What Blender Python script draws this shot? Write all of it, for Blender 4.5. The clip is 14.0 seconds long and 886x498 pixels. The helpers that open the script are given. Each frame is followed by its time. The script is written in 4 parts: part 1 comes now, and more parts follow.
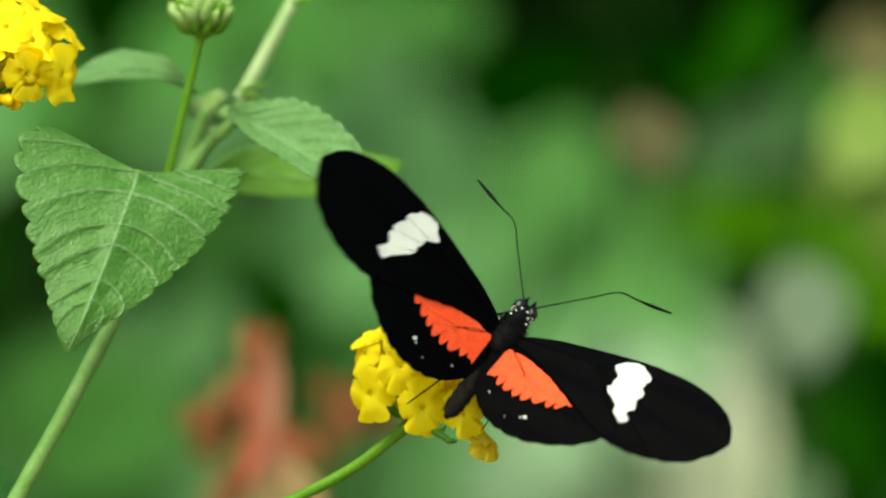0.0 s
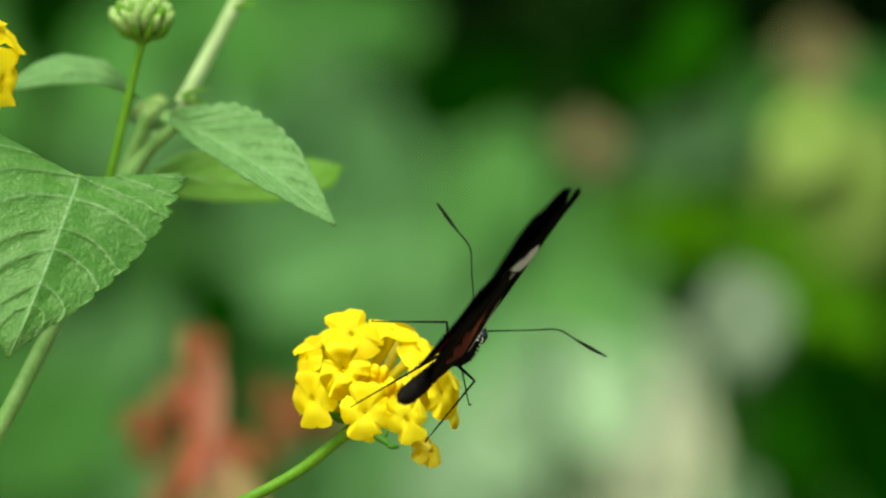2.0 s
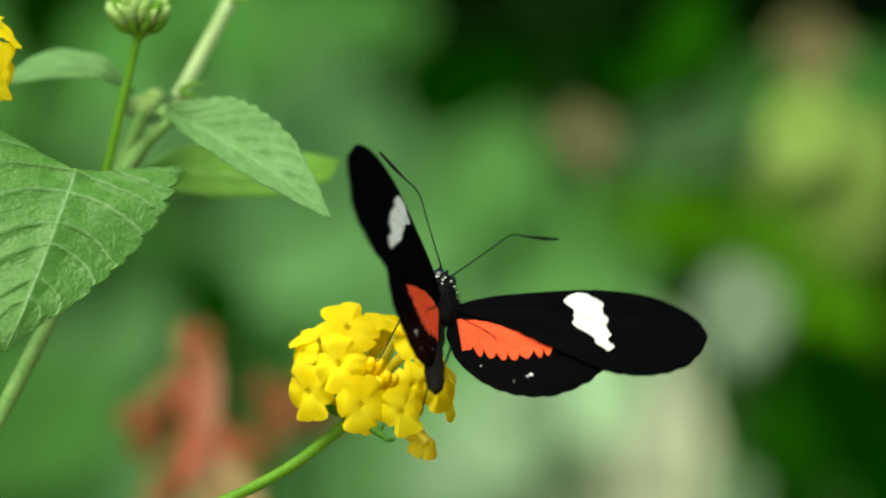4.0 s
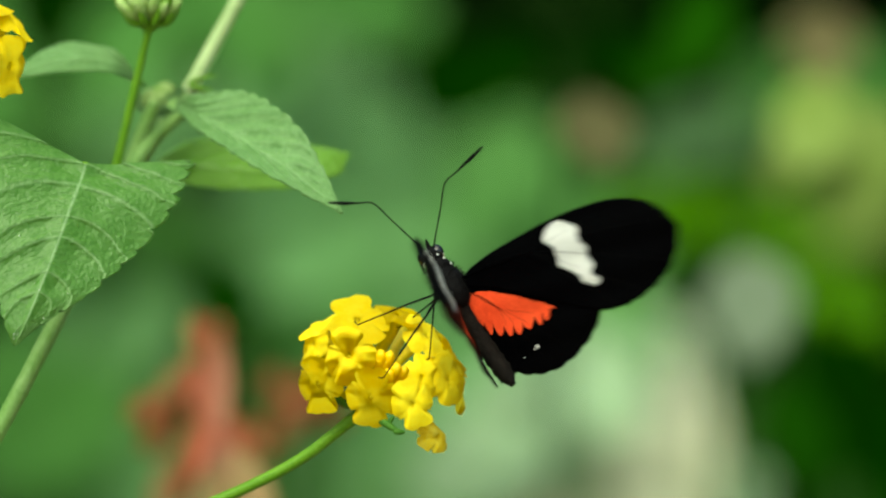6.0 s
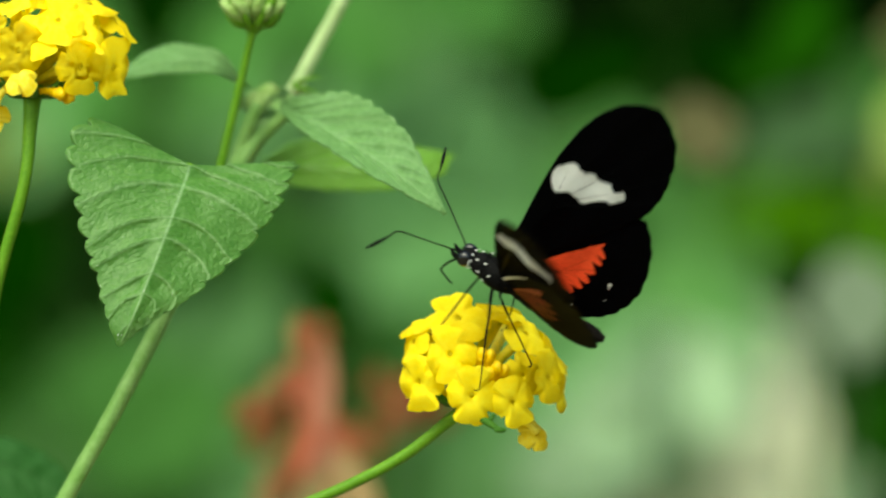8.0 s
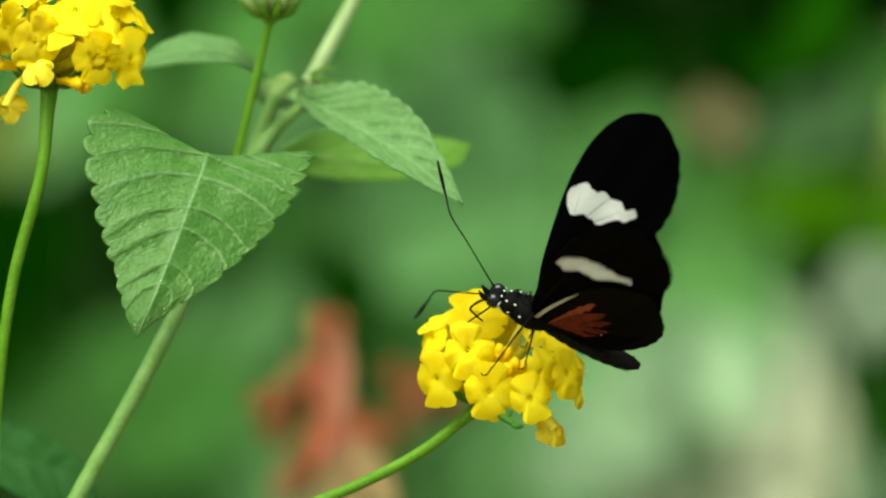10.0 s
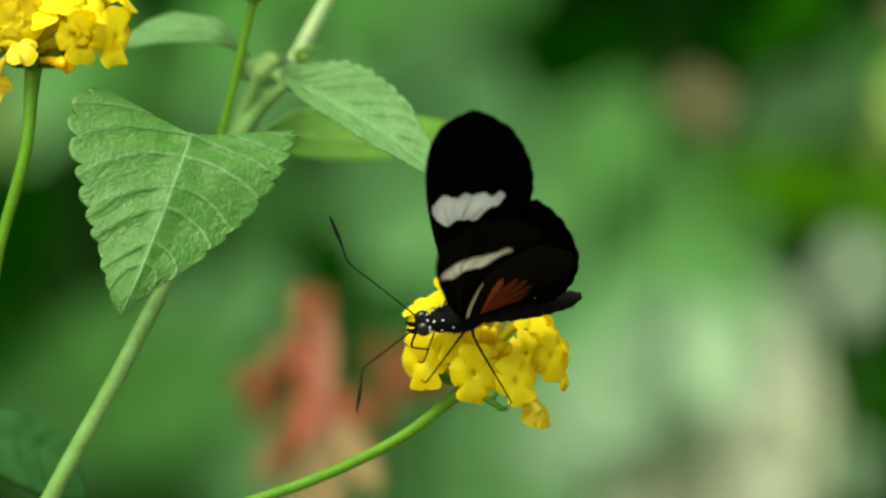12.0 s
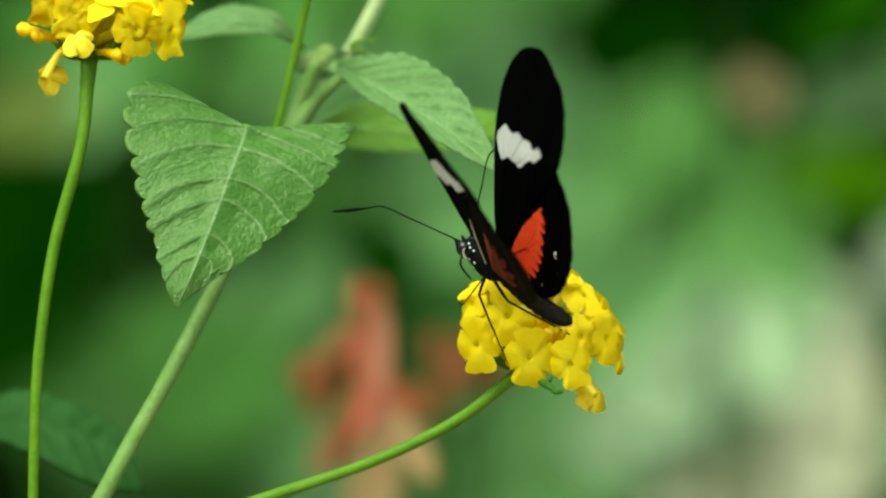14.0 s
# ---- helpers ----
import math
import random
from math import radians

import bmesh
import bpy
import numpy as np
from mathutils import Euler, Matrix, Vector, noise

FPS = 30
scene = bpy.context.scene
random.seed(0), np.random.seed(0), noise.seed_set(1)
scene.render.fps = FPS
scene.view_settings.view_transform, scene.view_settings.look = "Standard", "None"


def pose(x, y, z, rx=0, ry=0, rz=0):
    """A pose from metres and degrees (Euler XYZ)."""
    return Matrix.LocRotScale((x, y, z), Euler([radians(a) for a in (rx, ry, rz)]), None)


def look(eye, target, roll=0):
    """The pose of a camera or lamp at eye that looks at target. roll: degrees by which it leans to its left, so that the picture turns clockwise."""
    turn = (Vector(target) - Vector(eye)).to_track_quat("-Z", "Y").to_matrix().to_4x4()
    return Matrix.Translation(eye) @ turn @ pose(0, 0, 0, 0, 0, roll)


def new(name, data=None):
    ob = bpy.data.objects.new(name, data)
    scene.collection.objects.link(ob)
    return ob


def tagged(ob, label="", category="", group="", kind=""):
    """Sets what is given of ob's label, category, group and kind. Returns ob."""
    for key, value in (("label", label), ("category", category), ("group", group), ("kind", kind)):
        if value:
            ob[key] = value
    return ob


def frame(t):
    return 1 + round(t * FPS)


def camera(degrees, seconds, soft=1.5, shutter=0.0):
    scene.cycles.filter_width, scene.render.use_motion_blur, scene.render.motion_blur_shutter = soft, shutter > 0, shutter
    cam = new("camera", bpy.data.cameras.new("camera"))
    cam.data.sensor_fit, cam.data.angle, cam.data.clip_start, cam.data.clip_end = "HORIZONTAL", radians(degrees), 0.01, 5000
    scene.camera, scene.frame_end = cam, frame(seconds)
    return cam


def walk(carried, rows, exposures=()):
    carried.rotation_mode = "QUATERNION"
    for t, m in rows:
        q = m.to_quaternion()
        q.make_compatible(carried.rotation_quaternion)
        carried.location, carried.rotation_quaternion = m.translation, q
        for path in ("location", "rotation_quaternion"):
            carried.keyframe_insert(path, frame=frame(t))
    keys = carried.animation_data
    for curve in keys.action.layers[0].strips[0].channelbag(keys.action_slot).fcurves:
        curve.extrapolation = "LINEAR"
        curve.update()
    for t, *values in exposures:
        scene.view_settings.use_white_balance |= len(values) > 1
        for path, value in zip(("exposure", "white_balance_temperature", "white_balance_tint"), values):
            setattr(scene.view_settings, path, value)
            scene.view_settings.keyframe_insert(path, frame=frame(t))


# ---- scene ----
# ---- camera: it stands on its tripod and pans a little (seconds, tilt, turn in degrees) ----
EYE = (0.0, -0.711, 1.0)
PAN = (
    (0.0, 0.000, 0.000), (0.2, 0.070, -0.064), (0.5, 0.113, -0.137), (0.8, 0.075, -0.311), (1.0, 0.088, -0.343),
    (1.2, 0.063, -0.439), (1.5, 0.078, -0.539), (2.0, 0.054, -0.666), (2.5, 0.054, -0.685), (2.8, 0.036, -0.714),
    (3.0, 0.010, -0.695), (3.2, 0.010, -0.714), (5.3, -0.060, -0.588), (5.5, -0.054, -0.563), (5.7, -0.086, -0.595),
    (6.0, -0.088, -0.588), (6.2, -0.056, -0.498), (6.5, -0.068, -0.470), (6.8, -0.073, -0.414), (7.0, -0.054, -0.235),
    (7.2, -0.022, -0.005), (7.5, -0.083, 0.245), (7.7, -0.083, 0.379), (8.0, -0.074, 0.587), (8.2, -0.048, 0.728),
    (10.3, -0.237, 0.778), (10.5, -0.269, 0.695), (11.0, -0.308, 0.568), (11.2, -0.321, 0.510), (11.5, -0.323, 0.499),
    (11.7, -0.361, 0.473), (12.0, -0.421, 0.597), (12.2, -0.606, 0.584), (12.5, -0.671, 0.685), (12.7, -0.658, 0.788),
    (13.0, -0.592, 0.901), (13.2, -0.656, 0.914), (13.5, -0.563, 1.121), (13.7, -0.531, 1.229), (14.0, -0.514, 1.228),
)
cam = camera(10, 14.0, 2.2, 0.5)
cam.data.dof.use_dof, cam.data.dof.focus_distance, cam.data.dof.aperture_fstop = True, 0.706, 11.0
walk(cam, [(t, pose(*EYE, 90 + tilt, 0, turn)) for t, tilt, turn in PAN], [(0.0, 0.38, 7350, -7), (14.0, 0.38, 7350, -7)])

# ---- light: a bright, thinly overcast day ----
world = bpy.data.worlds.new("world")
scene.world = world
world.use_nodes = True
sky = world.node_tree.nodes.new("ShaderNodeTexSky")
sky.sky_type, sky.sun_disc, sky.sun_elevation, sky.sun_rotation = "NISHITA", False, radians(54), radians(202)
world.node_tree.nodes["Background"].inputs["Strength"].default_value = 0.15
world.node_tree.links.new(sky.outputs[0], world.node_tree.nodes["Background"].inputs["Color"])
sun = new("sun", bpy.data.lights.new("sun", "SUN"))
sun.data.energy, sun.data.angle, sun.data.color = 4.8, radians(65), (1.0, 0.96, 0.88)
sun.matrix_world = look((-0.45, -1.05, 2.42), (0, 0, 0.85))


# ---- materials ----
def material(name, colour, rough=0.5, metal=0.0):
    m = bpy.data.materials.new(name)
    m.use_nodes = True
    b = m.node_tree.nodes["Principled BSDF"]
    b.inputs["Base Color"].default_value = (*colour, 1)
    b.inputs["Roughness"].default_value, b.inputs["Metallic"].default_value = rough, metal
    return m


def node(m, kind, **values):
    n = m.node_tree.nodes.new(kind)
    for key, value in values.items():
        n.inputs[key.replace("_", " ")].default_value = value
    return n


def varied(name, dark, light, scale, rough=0.5, bump=0.2, fine=6.0, depth=0.0002, glow=0.0, spec=0.5):
    """Two tones in large patches and fine grain, fine relief; glow: the share of light let through a thin sheet."""
    m = material(name, dark, rough)
    t, b = m.node_tree, m.node_tree.nodes["Principled BSDF"]
    b.inputs["Specular IOR Level"].default_value = spec
    place = t.nodes.new("ShaderNodeTexCoord")
    info = t.nodes.new("ShaderNodeObjectInfo")
    shift = t.nodes.new("ShaderNodeVectorMath")
    shift.operation = "MULTIPLY_ADD"
    shift.inputs[1].default_value = (1, 1, 1)
    t.links.new(place.outputs["Object"], shift.inputs[0])
    t.links.new(info.outputs["Random"], shift.inputs[2])
    large, grain = node(m, "ShaderNodeTexNoise", Scale=scale, Detail=3.0), node(m, "ShaderNodeTexNoise", Scale=scale * fine, Detail=4.0)
    add = node(m, "ShaderNodeMath")
    add.operation = "ADD"
    ramp = node(m, "ShaderNodeMapRange", From_Min=0.72, From_Max=1.28)
    mix = t.nodes.new("ShaderNodeMix")
    mix.data_type = "RGBA"
    mix.inputs[6].default_value, mix.inputs[7].default_value = (*dark, 1), (*light, 1)
    for tex in (large, grain):
        t.links.new(shift.outputs[0], tex.inputs["Vector"])
    t.links.new(large.outputs[0], add.inputs[0])
    t.links.new(grain.outputs[0], add.inputs[1])
    t.links.new(add.outputs[0], ramp.inputs[0])
    t.links.new(ramp.outputs[0], mix.inputs[0])
    t.links.new(mix.outputs[2], b.inputs["Base Color"])
    relief = node(m, "ShaderNodeBump", Strength=bump, Distance=depth)
    t.links.new(grain.outputs[0], relief.inputs["Height"])
    t.links.new(relief.outputs[0], b.inputs["Normal"])
    if glow:
        thin, blend = t.nodes.new("ShaderNodeBsdfTranslucent"), node(m, "ShaderNodeMixShader", Fac=glow)
        t.links.new(mix.outputs[2], thin.inputs["Color"])
        t.links.new(b.outputs[0], blend.inputs[1])
        t.links.new(thin.outputs[0], blend.inputs[2])
        t.links.new(blend.outputs[0], t.nodes["Material Output"].inputs["Surface"])
    return m


def veined(name, dark, light, vein, ribs, glow=0.25, rough=0.52, scale=260.0, slant=0.17, skew=0.0, spec=0.45):
    """A leaf: two greens, pale midrib and side veins along the sheet's own map (u along the midrib, v outward)."""
    m = varied(name, dark, light, scale, rough, 0.5, 4.0, 0.0004, glow, spec)
    t = m.node_tree
    mix = [n for n in t.nodes if n.bl_idname == "ShaderNodeMix"][0]
    uv, split = t.nodes.new("ShaderNodeUVMap"), t.nodes.new("ShaderNodeSeparateXYZ")
    t.links.new(uv.outputs[0], split.inputs[0])

    def sums(kind, a, b=0.0, c=0.0):
        n = t.nodes.new("ShaderNodeMath")
        n.operation = kind
        for k, x in enumerate((a, b, c)):
            if isinstance(x, float):
                n.inputs[k].default_value = x
            else:
                t.links.new(x, n.inputs[k])
        return n.outputs[0]

    out = sums("ABSOLUTE", split.outputs[1])
    tilt = sums("MULTIPLY_ADD", sums("SIGN", split.outputs[1]), -skew, -slant)
    spread = sums("MULTIPLY", sums("POWER", out, 1.25), sums("MULTIPLY_ADD", split.outputs[0], -0.6, 1.0))
    lean = sums("MULTIPLY_ADD", spread, tilt, split.outputs[0])
    uneven = sums("MULTIPLY_ADD", sums("SINE", sums("MULTIPLY", lean, 19.0)), 0.02, lean)
    wave = sums("PINGPONG", sums("MULTIPLY", uneven, float(ribs)), 0.5)
    side = sums("SMOOTH_MIN", sums("MULTIPLY", wave, 1.0 / 0.05), 1.0, 0.3)
    mid = sums("SMOOTH_MIN", sums("MULTIPLY", out, 1.0 / 0.022), 1.0, 0.3)
    both = sums("SUBTRACT", 1.0, sums("MULTIPLY", sums("MULTIPLY_ADD", side, 0.5, 0.5), mid))
    tint = t.nodes.new("ShaderNodeMix")
    tint.data_type = "RGBA"
    tint.inputs[7].default_value = (*vein, 1)
    t.links.new(both, tint.inputs[0])
    t.links.new(mix.outputs[2], tint.inputs[6])
    # fine wrinkles that run with the side veins
    streak, crease = t.nodes.new("ShaderNodeCombineXYZ"), node(m, "ShaderNodeTexNoise", Scale=1.0, Detail=3.0)
    t.links.new(sums("MULTIPLY", lean, ribs * 7.0), streak.inputs[0])
    t.links.new(sums("MULTIPLY", split.outputs[1], 9.0), streak.inputs[1])
    t.links.new(streak.outputs[0], crease.inputs["Vector"])
    wrinkle = node(m, "ShaderNodeBump", Strength=0.55, Distance=0.0005)
    t.links.new(crease.outputs[0], wrinkle.inputs["Height"])
    t.links.new([n for n in t.nodes if n.bl_idname == "ShaderNodeBump" and n != wrinkle][0].outputs[0], wrinkle.inputs["Normal"])
    for n in t.nodes:
        if n.bl_idname == "ShaderNodeBsdfPrincipled":
            t.links.new(tint.outputs[2], n.inputs["Base Color"])
            t.links.new(wrinkle.outputs[0], n.inputs["Normal"])
        if n.bl_idname == "ShaderNodeBsdfTranslucent":
            t.links.new(tint.outputs[2], n.inputs["Color"])
    return m


LEAF = veined("leaf_green", (0.058, 0.190, 0.016), (0.105, 0.260, 0.046), (0.24, 0.42, 0.17), 7, 0.32, 0.42, 420.0, 0.36, 0.07, 0.5)
LEAF_SIDE = veined("leaf_soft_green", (0.110, 0.260, 0.066), (0.170, 0.350, 0.112), (0.23, 0.41, 0.16), 6, 0.35, 0.48, 400.0, 0.62)
# part of the light through this leaf is put into its bright green
LEAF_LIT_THROUGH = veined("leaf_lit_through_green", (0.14, 0.35, 0.022), (0.20, 0.44, 0.050), (0.40, 0.60, 0.24), 5, 0.5, 0.45, 400.0, 0.62)
# the leaf green darkened for the shade low behind the stems
LEAF_SHADED = veined("leaf_shade_green", (0.014, 0.072, 0.010), (0.028, 0.100, 0.022), (0.050, 0.14, 0.040), 8, 0.2, spec=0.08)
STEM = varied("stem_pale_green", (0.125, 0.27, 0.050), (0.21, 0.36, 0.110), 300, 0.55, 0.35, 6, 0.0002, 0.0, 0.25)
# the stem green paled to show stronger light higher up
STEM_LIT = varied("stem_lit_green", (0.22, 0.32, 0.12), (0.34, 0.44, 0.21), 300, 0.6, 0.35, 6, 0.0002, 0.0, 0.2)
STEM_GREEN = varied("stem_fresh_green", (0.070, 0.19, 0.007), (0.120, 0.27, 0.018), 300, 0.5, 0.3, 6, 0.0002, 0.0, 0.2)
BRACT = varied("bract_green", (0.03, 0.11, 0.008), (0.06, 0.17, 0.018), 400, 0.6, 0.3, 5, 0.0002, 0.0, 0.15)
BUD = varied("bud_green", (0.20, 0.37, 0.06), (0.42, 0.57, 0.22), 500, 0.5, 0.3, 5, 0.0002, 0.25, 0.25)
PETAL = varied("petal_yellow", (0.97, 0.79, 0.022), (0.98, 0.86, 0.050), 330, 0.6, 0.10, 6, 0.0002, 0.22, 0.15)
PETAL_OLD = varied("petal_withered_yellow", (0.96, 0.78, 0.03), (0.98, 0.86, 0.12), 700, 0.6, 0.3, 4, 0.0002, 0.25, 0.2)
PETAL_BUD = varied("petal_orange_yellow", (0.90, 0.58, 0.01), (0.95, 0.74, 0.02), 420, 0.5, 0.3, 6, 0.0002, 0.3, 0.3)
TUBE = varied("floret_tube_yellow_green", (0.50, 0.50, 0.02), (0.80, 0.66, 0.03), 400, 0.5, 0.2, 6, 0.0002, 0.3)
WING = varied("wing_black", (0.0002, 0.0002, 0.0003), (0.0007, 0.0008, 0.0011), 900, 0.55, 0.6, 5, 0.0001, 0.0, 0.018)
WING_UNDER = varied("wing_brown_black", (0.0004, 0.0004, 0.0003), (0.0018, 0.0015, 0.0011), 500, 0.8, 0.6, 6, 0.0001, 0.0, 0.015)
HIND_UNDER = varied("hindwing_dark_brown", (0.0006, 0.0004, 0.0002), (0.0030, 0.0021, 0.0011), 420, 0.75, 0.6, 6, 0.0001, 0.0, 0.03)
WHITE = varied("wing_white", (0.84, 0.86, 0.81), (0.93, 0.94, 0.90), 500, 0.75, 0.4, 5, 0.0001, 0.4, 0.1)
RED = varied("wing_orange_red", (0.70, 0.056, 0.015), (0.88, 0.096, 0.028), 700, 0.7, 0.4, 5, 0.0001, 0.08, 0.2)
RED_RAY = varied("wing_faded_red", (0.15, 0.030, 0.015), (0.36, 0.075, 0.038), 900, 0.7, 0.4, 3, 0.0001, 0.0, 0.1)
RED_DIM = varied("wing_dull_red", (0.035, 0.005, 0.002), (0.18, 0.021, 0.009), 900, 0.7, 0.4, 3, 0.0001, 0.0, 0.1)
CREAM = varied("wing_cream", (0.42, 0.40, 0.30), (0.56, 0.54, 0.42), 700, 0.7, 0.3, 5, 0.0001, 0.0, 0.2)
CHITIN = varied("body_black", (0.0008, 0.0008, 0.001), (0.003, 0.003, 0.003), 900, 0.7, 0.6, 5, 0.0002, 0.0, 0.08)
FUR = varied("body_dark_grey", (0.0010, 0.0009, 0.0008), (0.0075, 0.0068, 0.006), 1200, 0.85, 0.8, 5, 0.0003, 0.0, 0.06)
ABDOMEN = varied("abdomen_grey_brown", (0.0022, 0.002, 0.0017), (0.013, 0.011, 0.009), 1200, 0.85, 0.8, 5, 0.0003, 0.0, 0.06)
DOT = material("body_white", (0.72, 0.74, 0.70), 0.6)
EYE_DARK = material("eye_black", (0.006, 0.006, 0.006), 0.12)


# ---- shapes ----
MM = 0.001


def site(x, y, d=0.0):
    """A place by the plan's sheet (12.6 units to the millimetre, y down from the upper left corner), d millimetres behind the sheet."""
    k = (711.0 + d) / 711.0 / 12600.0
    return Vector(((x - 784) * k, d * MM, 1.0 + (441 - y) * k))


def part(name, bm, mat, parent=None, label="", smooth=True):
    data = bpy.data.meshes.new(name)
    bm.to_mesh(data)
    bm.free()
    for p in data.polygons:
        p.use_smooth = smooth
    data.materials.append(mat)
    ob = new(name, data)
    ob.parent = parent
    if label:
        tagged(ob, label)
    return ob


def shared(name, data, parent, m):
    ob = new(name, data)
    ob.parent = parent
    ob.matrix_basis = m
    return ob


def thick(ob, amount, offset=0.0):
    s = ob.modifiers.new("thickness", "SOLIDIFY")
    s.thickness, s.offset = amount, offset
    return ob


def between(table, s):
    """Smooth values between rows (s, value, ...)."""
    xs = [r[0] for r in table]
    i = max(0, min(len(xs) - 2, sum(1 for x in xs if x <= s) - 1))
    f = (s - xs[i]) / (xs[i + 1] - xs[i])
    f = max(0.0, min(1.0, f))
    out = []
    for k in range(1, len(table[0])):
        p0, p1, p2, p3 = (table[max(0, min(len(xs) - 1, i + j))][k] for j in (-1, 0, 1, 2))
        out.append(0.5 * (2 * p1 + (p2 - p0) * f + (2 * p0 - 5 * p1 + 4 * p2 - p3) * f * f + (3 * p1 - p0 - 3 * p2 + p3) * f ** 3))
    return out


def path(points, steps):
    """A smooth line through points."""
    rows = [(float(i), *p) for i, p in enumerate(points)]
    return [Vector(between(rows, s * (len(points) - 1) / steps)) for s in range(steps + 1)]


def tube(bm, line, radii, sides=10, rough=0.0):
    """A round stem along line, capped; radii in metres at start, ..., end."""
    rings, up = [], Vector((0.3, 0.9, 0.2)).normalized()
    rows = [(float(i), r) for i, r in enumerate(radii)]
    for i, p in enumerate(line):
        ahead = (line[min(i + 1, len(line) - 1)] - line[max(i - 1, 0)]).normalized()
        a = ahead.cross(up).normalized()
        b = a.cross(ahead)
        r = between(rows, i * (len(radii) - 1) / (len(line) - 1))[0] if len(radii) > 1 else radii[0]
        ring = []
        for k in range(sides):
            f = 2 * math.pi * k / sides
            q = r * (1 + rough * noise.noise((p + a * r * math.cos(f) + b * r * math.sin(f)) * 900))
            ring.append(bm.verts.new(p + (a * math.cos(f) + b * math.sin(f)) * q))
        rings.append(ring)
    for r0, r1 in zip(rings, rings[1:]):
        for k in range(sides):
            bm.faces.new((r0[k], r0[(k + 1) % sides], r1[(k + 1) % sides], r1[k]))
    bm.faces.new(rings[0][::-1])
    bm.faces.new(rings[-1])
    return bm


def ball(bm, centre, sizes, turn=None, rings=12, sides=16):
    m = Matrix.Translation(centre) @ (turn or Matrix()).to_4x4() @ Matrix.Diagonal((*sizes, 1))
    bmesh.ops.create_uvsphere(bm, u_segments=sides, v_segments=rings, radius=1.0, matrix=m)
    return bm


def blade(rows, ribs, teeth, bulge, facing, fold=0.0, ns=72, nw=16, seed=0, tooth=0.05, slant=0.17, skew=0.0, sharp=1.0):
    """A leaf from rows (s, midrib x y z, left edge x y z, right edge x y z) in metres; quilted between the ribs, toothed at the rim."""
    bm = bmesh.new()
    uv = bm.loops.layers.uv.new("map")
    grid, at = [], {}
    for i in range(ns + 1):
        s = i / ns
        v = between(rows, s)
        mid, sides = Vector(v[0:3]), (Vector(v[3:6]), Vector(v[6:9]))
        row = []
        for side in (0, 1):
            line = []
            for j in range(nw + 1):
                w = j / nw
                if side == 1 and j == 0:
                    line.append(row[0][0])
                    continue
                lean = s - (slant + (skew if side else -skew)) * w ** 1.25 * (1 - 0.6 * s)
                phase = ((lean + 0.02 * math.sin(19 * lean)) * ribs) % 1.0
                saw = ((s * teeth + 0.37 * side + 0.15 * noise.noise(Vector((s * 9, side * 3, seed)))) % 1.0)
                reach = 1.0 + tooth * (abs(math.sin(math.pi * saw)) ** 0.6 + 0.5 * saw - 0.8 + 0.7 * noise.noise(Vector((int(s * teeth) * 1.7, side * 5, seed)))) * (w ** 8) * min(1.0, 6 * (1 - s) + 0.4)
                p = mid.lerp(sides[side], w * reach)
                quilt = abs(math.sin(math.pi * phase ** sharp)) ** 0.7 * min(1, 5 * w) * (1 - 0.55 * w) * min(1, (1 - s) * 3)
                small = noise.noise(Vector((s * 22, (w if side else -w) * 9, seed + 5.0))) * 0.12 * min(1, 4 * w)
                wave = noise.noise(Vector((s * 4, (w if side else -w) * 1.6, seed))) * 0.7 * w
                p = p + Vector(facing) * bulge * (quilt + small + wave) - Vector(facing) * fold * w * w
                vert = bm.verts.new(p)
                at[vert] = (s, w if side else -w)
                line.append(vert)
            row.append(line)
        at[row[0][0]] = (s, 0.0)
        grid.append(row)
    for a, b in zip(grid, grid[1:]):
        for side in (0, 1):
            for j in range(nw):
                quad = (a[side][j], a[side][j + 1], b[side][j + 1], b[side][j])
                f = bm.faces.new(quad if side else quad[::-1])
                for loop in f.loops:
                    loop[uv].uv = at[loop.vert]
    return bm


def leaf_rows(table):
    """Rows of (s, midrib x y d, left edge x y d, right edge x y d) on the plan's sheet, in metres of the place."""
    return [(r[0], *site(*r[1:4]), *site(*r[4:7]), *site(*r[7:10])) for r in table]


# ---- the setting ----
# unseen ground, its soil lightened so that it bounces light upward
SOIL = varied("soil_bounce", (0.12, 0.095, 0.06), (0.24, 0.20, 0.13), 9, 0.9, 0.6, 8, 0.02, 0.0, 0.05)
# near-black green stands in for the shade inside the thicket
FAR = varied("thicket_painted_shade", (0.0008, 0.004, 0.0006), (0.003, 0.012, 0.0018), 3.0, 0.95, 0.4, 6, 0.02, 0.0, 0.0)
bm = bmesh.new()
bmesh.ops.create_grid(bm, x_segments=160, y_segments=160, size=1.0)
for v in bm.verts:
    v.co.x, v.co.y = (math.copysign(300 * abs(c) ** 3.2, c) for c in (v.co.x, v.co.y))
    v.co.z = 0.03 * noise.noise(v.co * 1.3)
tagged(part("ground", bm, SOIL), "garden soil under the shrubs, unseen and lightened to bounce light", "ground", kind="structure")


